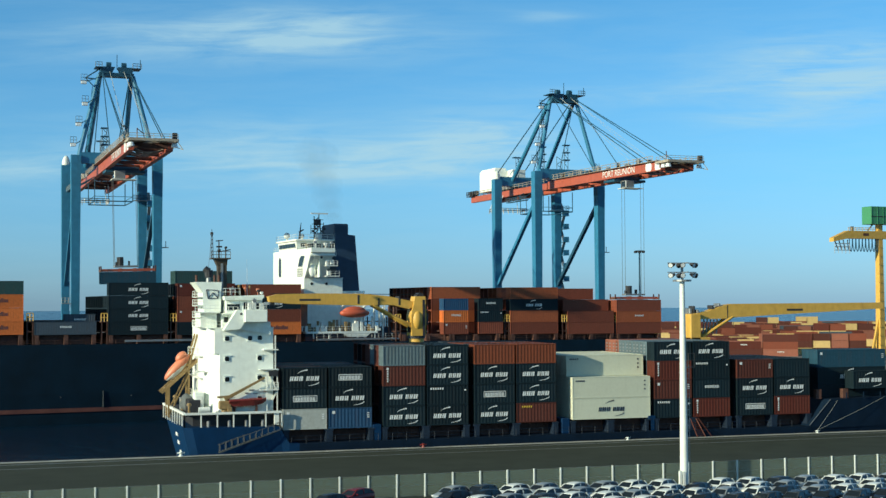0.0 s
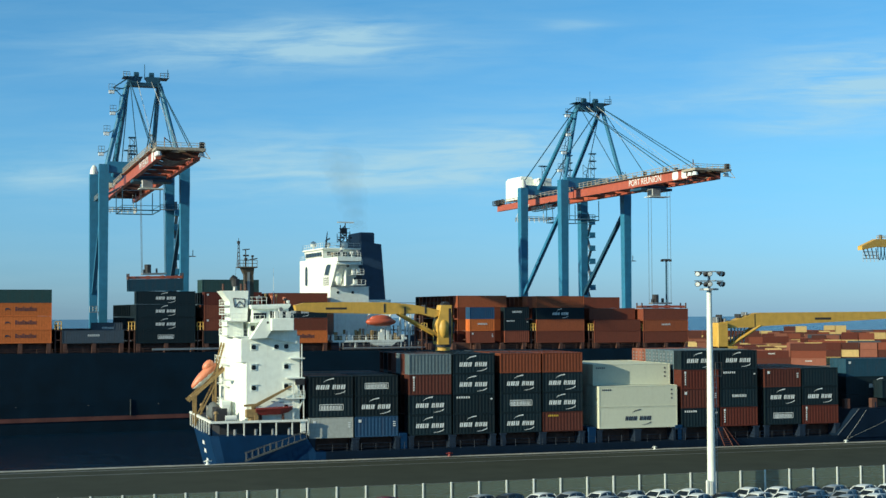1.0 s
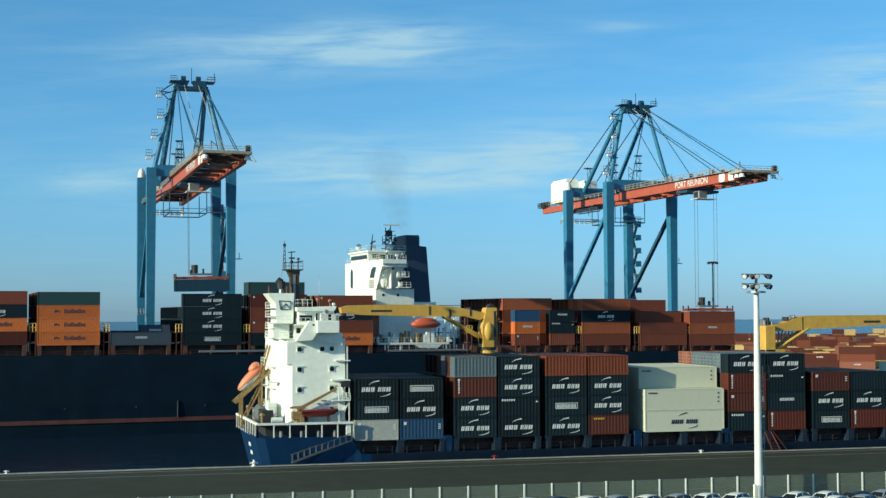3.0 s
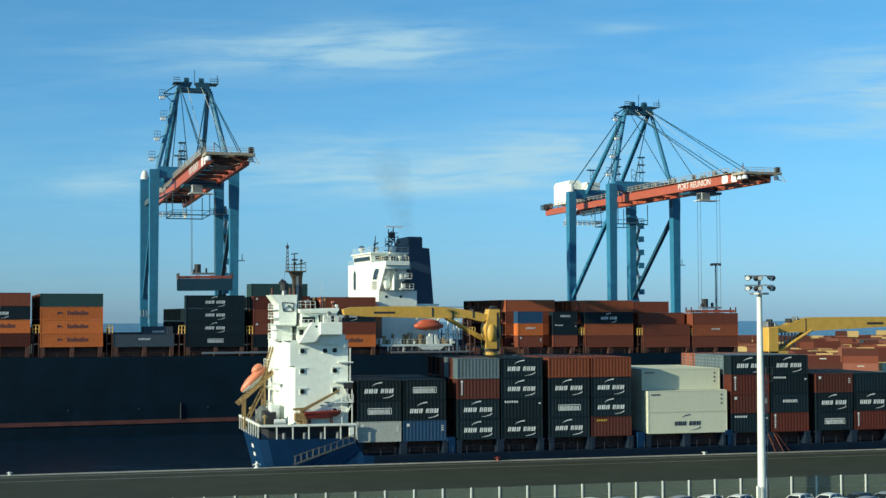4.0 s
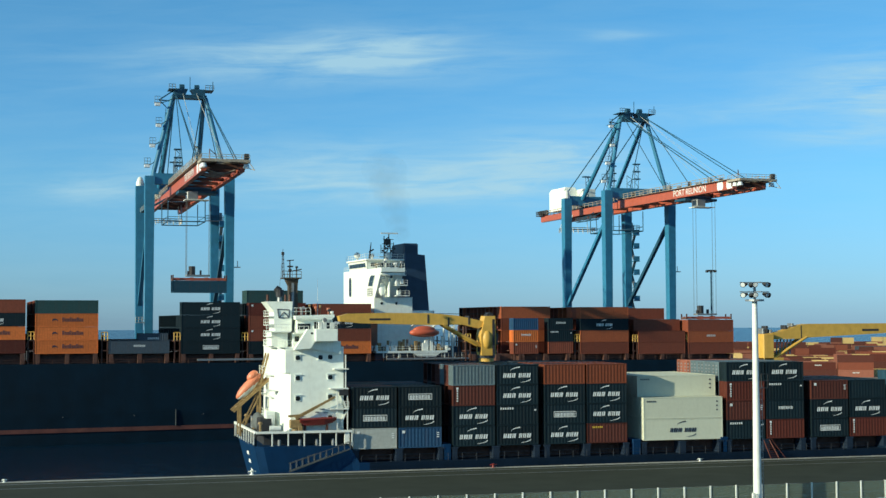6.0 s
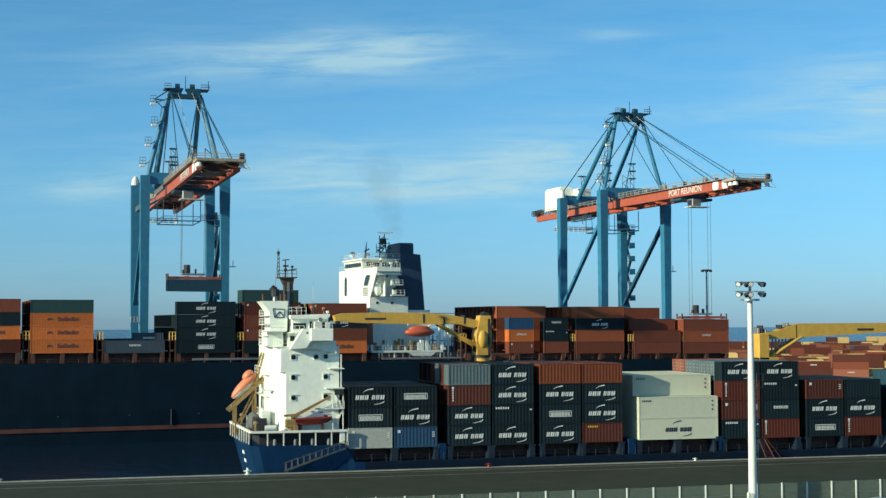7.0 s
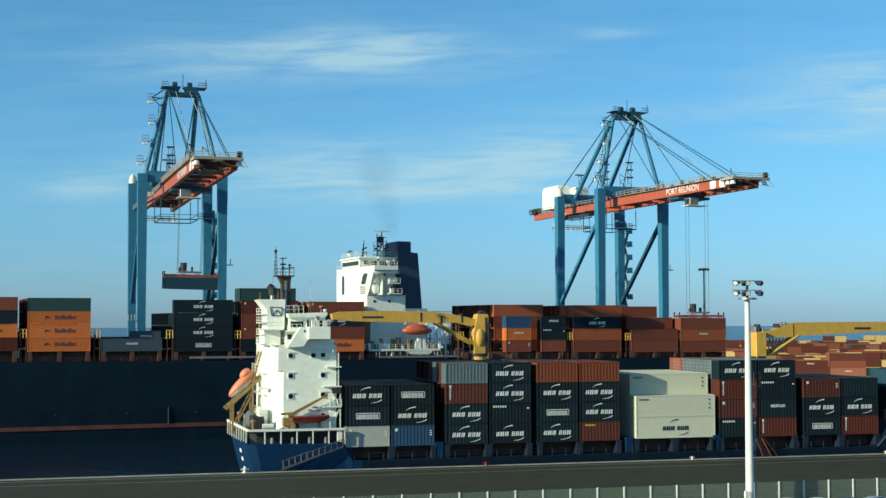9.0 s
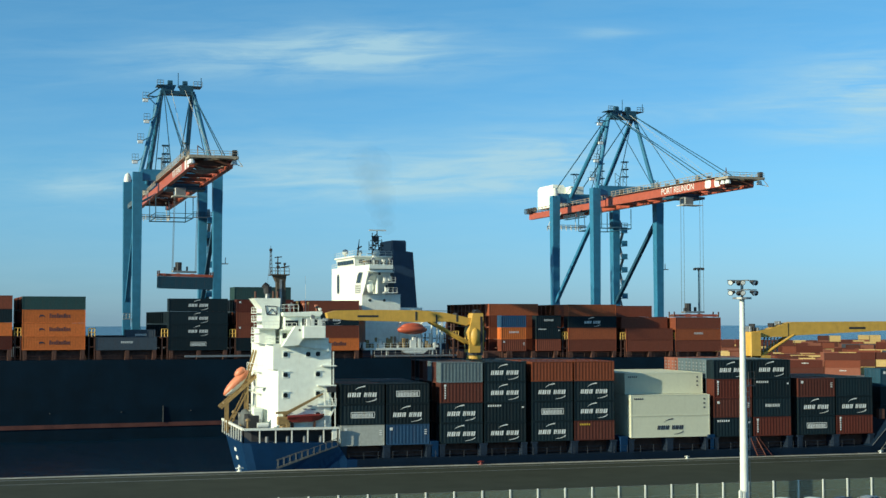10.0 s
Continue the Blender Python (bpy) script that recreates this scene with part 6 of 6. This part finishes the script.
# terminal behind the far ship
bm = bmesh.new()
box(bm, -200, 900, 321.5, 1100, -9, 0)
tm = solid("terminal_ground", bm, M_YARD, "paved container terminal behind the far berth", kind="structure", m=FAR)
yr = random.Random(11)
YARD = FAR @ pose(230, 505, 0, 0, 0, -30)   # the stacks stand askew to the quay
to_far = FAR.inverted()
count = 0
for j in range(-13, 20):
    for i in range(-14, 28):
        m0 = YARD @ pose(i * 12.9, j * 15.0 + (j % 2) * 2.0, 0)
        p = to_far @ m0.translation
        if not (412 < p.y < 740 and 196 + (p.y - 350) * 0.55 < p.x < 330 + (p.y - 350) * 0.9):
            continue
        if noise.noise((i * 0.35, j * 0.4, 3.0)) < -0.32 or (abs(p.x - 337) < 9 and abs(p.y - 400) < 9):
            continue
        top = 1 + round(2.6 * (0.5 + noise.noise((i * 0.25, j * 0.6, 8.0)))) 
        for k in range(max(1, min(4, top))):
            if j % 3 != 0:   # a row of twenty-foot boxes
                for h in (0, 6.4):
                    c = yr.choice(["tan", "pink", "tan", "brown", "pink", "clay", "brown", "red", "tan"])
                    m = m0 @ pose(h, 0, k * 2.62)
                    if p.y < 520 and count < 150:
                        count += 1
                        container(m, c, 6.06, 2.6, "", "on the terminal", "terminal containers", doors=True)
                    else:
                        rest("yard", m, c, 6.06, 2.6)
                continue
            c = yr.choice(["pink", "pink", "brown", "clay", "rust", "pink", "slate", "brown", "red"])
            m = m0 @ pose(0, 0, k * 2.62)
            if p.y < 520 and count < 150:
                count += 1
                container(m, c, 12.19, 2.6, "mid" if c != "tan" and yr.random() < 0.2 else "", "on the terminal", "terminal containers", doors=True)
            else:
                rest("yard", m, c, 12.19, 2.6)
join_rest("yard", "rows of stacked containers on the terminal, mostly faded red")

# light mast behind the far ship
mast2 = thing("light_mast", FAR @ pose(186.7 * 1.1, 346, 0), "tall dark light mast with a lamp ring on the terminal", "light mast")
bm = bmesh.new()
tube(bm, (0, 0, 0), (0, 0, 34.5), 0.4, 0.22, 8)
part("pole", bm, M_BLUE_DARK, mast2)
bm = bmesh.new()
tube(bm, (0, 0, 34.2), (0, 0, 34.6), 1.2, n=10)
for a in range(6):
    x, y = 1.3 * math.cos(a * math.tau / 6), 1.3 * math.sin(a * math.tau / 6)
    box(bm, x - 0.35, x + 0.35, y - 0.35, y + 0.35, 33.9, 34.5, 0.05)
part("lamp_ring", bm, M_DARK, mast2)

# yellow gantry crane with festoon cables
g = thing("yard_gantry_crane", FAR @ pose(337, 400, 0), "yellow gantry crane with hanging festoon cables on the terminal", "crane")
for u in (0, 18):
    bm = bmesh.new()
    beam(bm, (u, 0, 0), (u, 0, 50), 2.2, 2.6, 1.6, 2.0)
    part("leg", bm, M_YELLOW, g)
    bm = bmesh.new()
    beam(bm, (u - 4.0 if u == 0 else u + 4, 0, 0), (u, 0, 16), 0.8, 0.8)
    box(bm, u - 4.6, u + 4.6, -1, 1, 0.3, 2.0, 0.1)
    part("foot", bm, M_YELLOW, g)
bm = bmesh.new()
beam(bm, (-14.5, 0, 43.4), (30, 0, 43.4), 2.4, 2.8)
prism(bm, [(-21, 42.2), (-21, 40.8), (-14.5, 42.0), (-14.5, 44.8)], -1.2, 1.2)
part("main_girder", bm, M_YELLOW, g)
bm = bmesh.new()
box(bm, -8, -5.5, -1.23, -1.2, 43.0, 44.0)
part("girder_lettering", bm, M_RUST, g)
for k in range(9):
    bm = bmesh.new()
    c = -13.2 + k * 1.45
    hose(bm, [(c + 0.65 * math.cos(math.pi * (1 + a / 10)), -0.8, 42.0 + 4.6 * math.sin(math.pi * (1 + a / 10))) for a in range(11)], 0.16, 5)
    part("festoon_cable", bm, M_BLUE_DARK, g)
bm = bmesh.new()
railing(bm, [(-20.5, -1, 36.6), (-14, -1, 36.6)], 3.6, 1.6, 0.12, 3)
for k in range(4):
    beam(bm, (-20.4 + k * 1.9, -0.8, 41.5), (-18.8 + k * 1.5, -0.8, 38), 0.3, 0.3)
part("service_cage", bm, M_STEEL, g)
bm = bmesh.new()
box(bm, -5.5, 6, -2.5, 2.5, 47.2, 53.6, 0.1)
part("machine_box", bm, M_GREEN, g, "green machinery box")
bm = bmesh.new()
beam(bm, (-5, 0, 45), (-2.6, 0, 47.4), 0.4, 0.4)
box(bm, -12.5, -11.5, -0.4, 0.4, 44.8, 46.4)
part("brace", bm, M_STEEL, g)


for k in range(12):
    part("ladder_rung", beam(bmesh.new(), (-1.5, -1.4, 4 + k * 3.2), (-0.4, -1.4, 4 + k * 3.2), 0.2, 0.25), M_YELLOW, g)
part("girder_rail", railing(bmesh.new(), [(-14.5, -1.1, 44.8), (-2, -1.1, 44.8)], 1.1, 1.6, 0.1, 2), M_YELLOW, g)
part("box_grille", box(bmesh.new(), -5.4, 5.8, -2.56, -2.5, 49.8, 50.1), M_DARK, g)
for k in range(5):
    part("box_rib", box(bmesh.new(), -5.3 + k * 2.6, -5.1 + k * 2.6, -2.62, -2.5, 47.2, 53.6), M_GREEN, g)


# ---- the near side: light mast, fence, parked cars ----
lm = thing("light_mast", pose(68.6, 135.2, 0), "tall white steel light mast with floodlights beside the car park", "light mast")
bm = bmesh.new()
tube(bm, (0, 0, 0), (0, 0, 22.3), 0.46, 0.27, 16)
smooth(part("pole", bm, M_RAIL, lm, "white painted pole")).data.set_sharp_from_angle(angle=0.6)
bm = bmesh.new()
box(bm, -0.85, 0.85, -0.85, 0.85, 0, 0.35, 0.05)
part("base", bm, M_CONC, lm)
for x, h in ((-0.75, 1.9), (-0.35, 1.7)):
    part("cable_box", box(bmesh.new(), x - 0.16, x + 0.16, -0.75, -0.45, 0.3, h, 0.03), M_RAIL, lm)
bm = bmesh.new()
tube(bm, (0, 0, 22.1), (0, 0, 22.3), 1.0, n=12)
tube(bm, (0, 0, 22.3), (0, 0, 24.0), 0.16, n=8)
for z in (23.1, 24.1):
    beam(bm, (-1.7, 0, z), (1.7, 0, z), 0.1, 0.1)
    beam(bm, (0, -1.5, z), (0, 1.5, z), 0.1, 0.1)
part("lamp_frame", bm, M_STEEL, lm)
for z in (22.85, 23.95):
    for x, y, a in ((-1.45, -0.3, 235), (-0.75, 0.5, 150), (0.95, -0.4, 300), (1.5, 0.1, 20), (0.2, 0.9, 90), (-0.35, -0.7, 262)):
        bm = bmesh.new()
        d = Vector((math.cos(radians(a)), math.sin(radians(a)), -0.35)).normalized()
        p = Vector((x, y, z))
        tube(bm, p - d * 0.2, p + d * 0.34, 0.13, 0.30, 10)
        fl = part("floodlight", bm, M_DARK, lm)
        bm = bmesh.new()
        tube(bm, p + d * 0.33, p + d * 0.36, 0.24, 0.24, 10)
        part("lens", bm, M_LENS, fl)
bm = bmesh.new()
for k in range(22):
    box(bm, 0.44, 0.70, -0.04, 0.04, 1 + k * 0.56, 1.05 + k * 0.56)
tube(bm, (0.7, 0, 0.8), (0.7, 0, 13.2), 0.03, n=4)
part("ladder", bm, M_STEEL, lm)
bm = bmesh.new()
railing(bm, [(0.45, -0.35, 12.9), (1.2, -0.35, 12.9), (1.2, 0.35, 12.9), (0.45, 0.35, 12.9)], 1.45, 0.75, 0.035, 2)
box(bm, 0.35, 1.22, -0.38, 0.38, 12.84, 12.9)
part("rest_cage", bm, M_DARK, lm, "dark rest platform cage on the pole")

M_MESH = bpy.data.materials.new("chain-link mesh")
M_MESH.use_nodes = True
nt = M_MESH.node_tree
pb = nt.nodes["Principled BSDF"]
pb.inputs["Base Color"].default_value = (0.24, 0.30, 0.24, 1)
pb.inputs["Roughness"].default_value = 0.6
pb.inputs["Alpha"].default_value = 0.26
fence = thing("fence", pose(0, 0, 0), "chain-link fence with white concrete posts along the apron", "fence")
bm = bmesh.new()
box(bm, -0.08, 0.08, -0.08, 0.08, 0, 2.4, 0.015)
post_mesh = mesh_of("post", bm, M_RAIL)
bm = bmesh.new()
box(bm, 0.07, 2.93, -0.006, 0.006, 0.1, 2.35)
panel_mesh = mesh_of("mesh_panel", bm, M_MESH)
bm = bmesh.new()
for z in (0.12, 1.2, 2.34):
    tube(bm, (0.07, 0, z), (2.93, 0, z), 0.015, n=4)
wire_mesh = mesh_of("line_wire", bm, M_STEEL)
for i in range(52):
    x = -7.7 + i * 3.0
    for name, me in (("post", post_mesh), ("mesh_panel", panel_mesh), ("line_wire", wire_mesh)):
        o = part(name, me, None, fence)
        o.location = (x, 137.6, 0)

CAR_PAINT = {
    "white": material("white car paint", (0.84, 0.85, 0.82), 0.25, grain=0.03),
    "silver": material("silver car paint", (0.42, 0.44, 0.45), 0.28, 0.4, grain=0.03),
    "black": material("black car paint", (0.012, 0.013, 0.016), 0.2, grain=0.03),
    "grey": material("dark grey car paint", (0.06, 0.065, 0.07), 0.25, 0.3, grain=0.03),
    "navy": material("navy car paint", (0.015, 0.025, 0.07), 0.22, grain=0.03),
    "red": material("dark red car paint", (0.16, 0.012, 0.015), 0.25, grain=0.03),
}


def car(m, colour):
    """A small hatchback: lofted body, glass house, roof, wheels."""
    c = thing("car", m, f"{colour} compact hatchback parked in a tight row", "car", "parked cars")
    L, W = 4.1, 1.72
    bm = bmesh.new()
    sec = [(0.0, 0.62, 0.42, 0.62), (0.12, 0.76, 0.28, 0.78), (0.75, 0.84, 0.22, 0.92), (1.25, 0.86, 0.22, 1.0), (2.6, 0.86, 0.22, 1.02), (3.6, 0.85, 0.24, 1.02), (3.98, 0.8, 0.3, 0.98), (4.1, 0.7, 0.42, 0.85)]
    rings = []
    for x, h, z0, z1 in sec:
        rings.append([(x, -h * 0.9, z0), (x, -h, z0 + 0.12), (x, -h, z1 - 0.18), (x, -h * 0.86, z1), (x, h * 0.86, z1), (x, h, z1 - 0.18), (x, h, z0 + 0.12), (x, h * 0.9, z0)])
    sweep(bm, rings)
    smooth(part("body", bm, CAR_PAINT[colour], c)).data.set_sharp_from_angle(angle=0.7)
    top = [(1.0, 0.72, 0.99), (1.62, 0.62, 1.36), (2.1, 0.58, 1.46), (2.8, 0.58, 1.48), (3.4, 0.56, 1.42), (3.7, 0.55, 1.33), (4.0, 0.62, 1.02)]
    bm = bmesh.new()
    sweep(bm, [[(x, -0.77, 0.96), (x, -h, z), (x, h, z), (x, 0.77, 0.96)] for x, h, z in top])
    part("glass_house", bm, M_GLASS, c, "dark tinted windows")
    bm = bmesh.new()
    sweep(bm, [[(x, -h - 0.03, z - 0.05), (x, -h + 0.08, z + 0.035), (x, h - 0.08, z + 0.035), (x, h + 0.03, z - 0.05)] for x, h, z in top[1:-1]])
    smooth(part("roof", bm, CAR_PAINT[colour], c)).data.set_sharp_from_angle(angle=0.9)
    for x0, x1 in ((1.02, 1.64), (2.55, 2.6), (3.98, 3.66)):
        for s in (-1, 1):
            part("pillar", beam(bmesh.new(), (x0, s * 0.775, 0.97), (x1, s * 0.61, 1.38), 0.09, 0.07), CAR_PAINT[colour], c)
    for x in (0.78, 3.32):
        for s in (-1, 1):
            bm = bmesh.new()
            tube(bm, (x, s * 0.68, 0.31), (x, s * 0.88, 0.31), 0.31, n=14)
            w = part("wheel", bm, M_TYRE, c)
            bm = bmesh.new()
            tube(bm, (x, s * 0.86, 0.31), (x, s * 0.89, 0.31), 0.19, n=10)
            part("rim", bm, M_STEEL, w)
    for s in (-1, 1):
        bm = bmesh.new()
        box(bm, 0.03, 0.22, s * 0.62 - 0.14, s * 0.62 + 0.14, 0.62, 0.76, 0.03)
        part("headlight", bm, M_LENS, c)
        bm = bmesh.new()
        box(bm, 1.45, 1.62, s * 0.9 - 0.09, s * 0.9 + 0.09, 0.98, 1.12, 0.03)
        part("mirror", bm, CAR_PAINT[colour], c)
    return c


cr = random.Random(21)
proto = {}
CARS = []
for j, (y, x0, n) in enumerate(((131.7, 40, 18), (128.1, 38, 19), (124.5, 38, 19), (120.9, 36, 19))):
    for i in range(n):
        x = x0 + i * 3.15 + j * 1.1
        CARS.append((x, y - 0.114 * (x - 50) + cr.uniform(-0.3, 0.3)))   # the rows run askew to the fence
CARS += [(30.5, 137.0 - 3.0), (27.0, 131.0), (23.5, 127.0)]
for x, y in CARS:
    if abs(x - 67.0) < 3.4 and y > 129.5:
        continue
    colour = cr.choice(["white", "silver", "white", "white", "black", "silver", "white", "white", "black", "grey", "white"])
    if x < 31:
        colour = "red" if x > 30 else "black"
    m = pose(x, y, 0, 0, 0, 27 + cr.uniform(-3, 3))
    if colour in proto:
        copy_thing(proto[colour], m)
    else:
        proto[colour] = car(m, colour)


def motions():
    """The hoisted container rises and sways slightly; the radar scanner turns."""
    rows = [(0.0, 53.7, 27.9, 1.4), (0.5, 53.8, 28.05, 1.4), (1.0, 53.75, 28.2, 1.2), (2.0, 53.8, 28.35, 1.0), (2.5, 53.75, 28.5, 0.9), (4.0, 53.75, 29.2, 0.6), (4.5, 53.75, 29.6, 0.5),
            (5.0, 53.65, 29.85, 0.4), (5.5, 53.55, 30.05, 0.1), (7.0, 53.4, 30.4, -0.4), (8.0, 53.3, 30.4, -0.9), (9.0, 53.2, 30.5, -1.2), (10.0, 53.2, 30.3, -1.2)]
    walk(moving_spreader, [(t, FAR @ pose(u, 312 + 0.4 * t / 10, z - 0.4, 0, -a, 0)) for t, u, z, a in rows])
    drift = [(0.0, 0.0, 0.0), (2.5, -0.5, 0.5), (5.0, -0.3, 1.1), (7.5, -0.9, 1.4), (10.0, -1.2, 2.0)]
    walk(plume, [(t, FAR @ pose(98 + du, 302, 38 + dz)) for t, du, dz in drift])


motions()
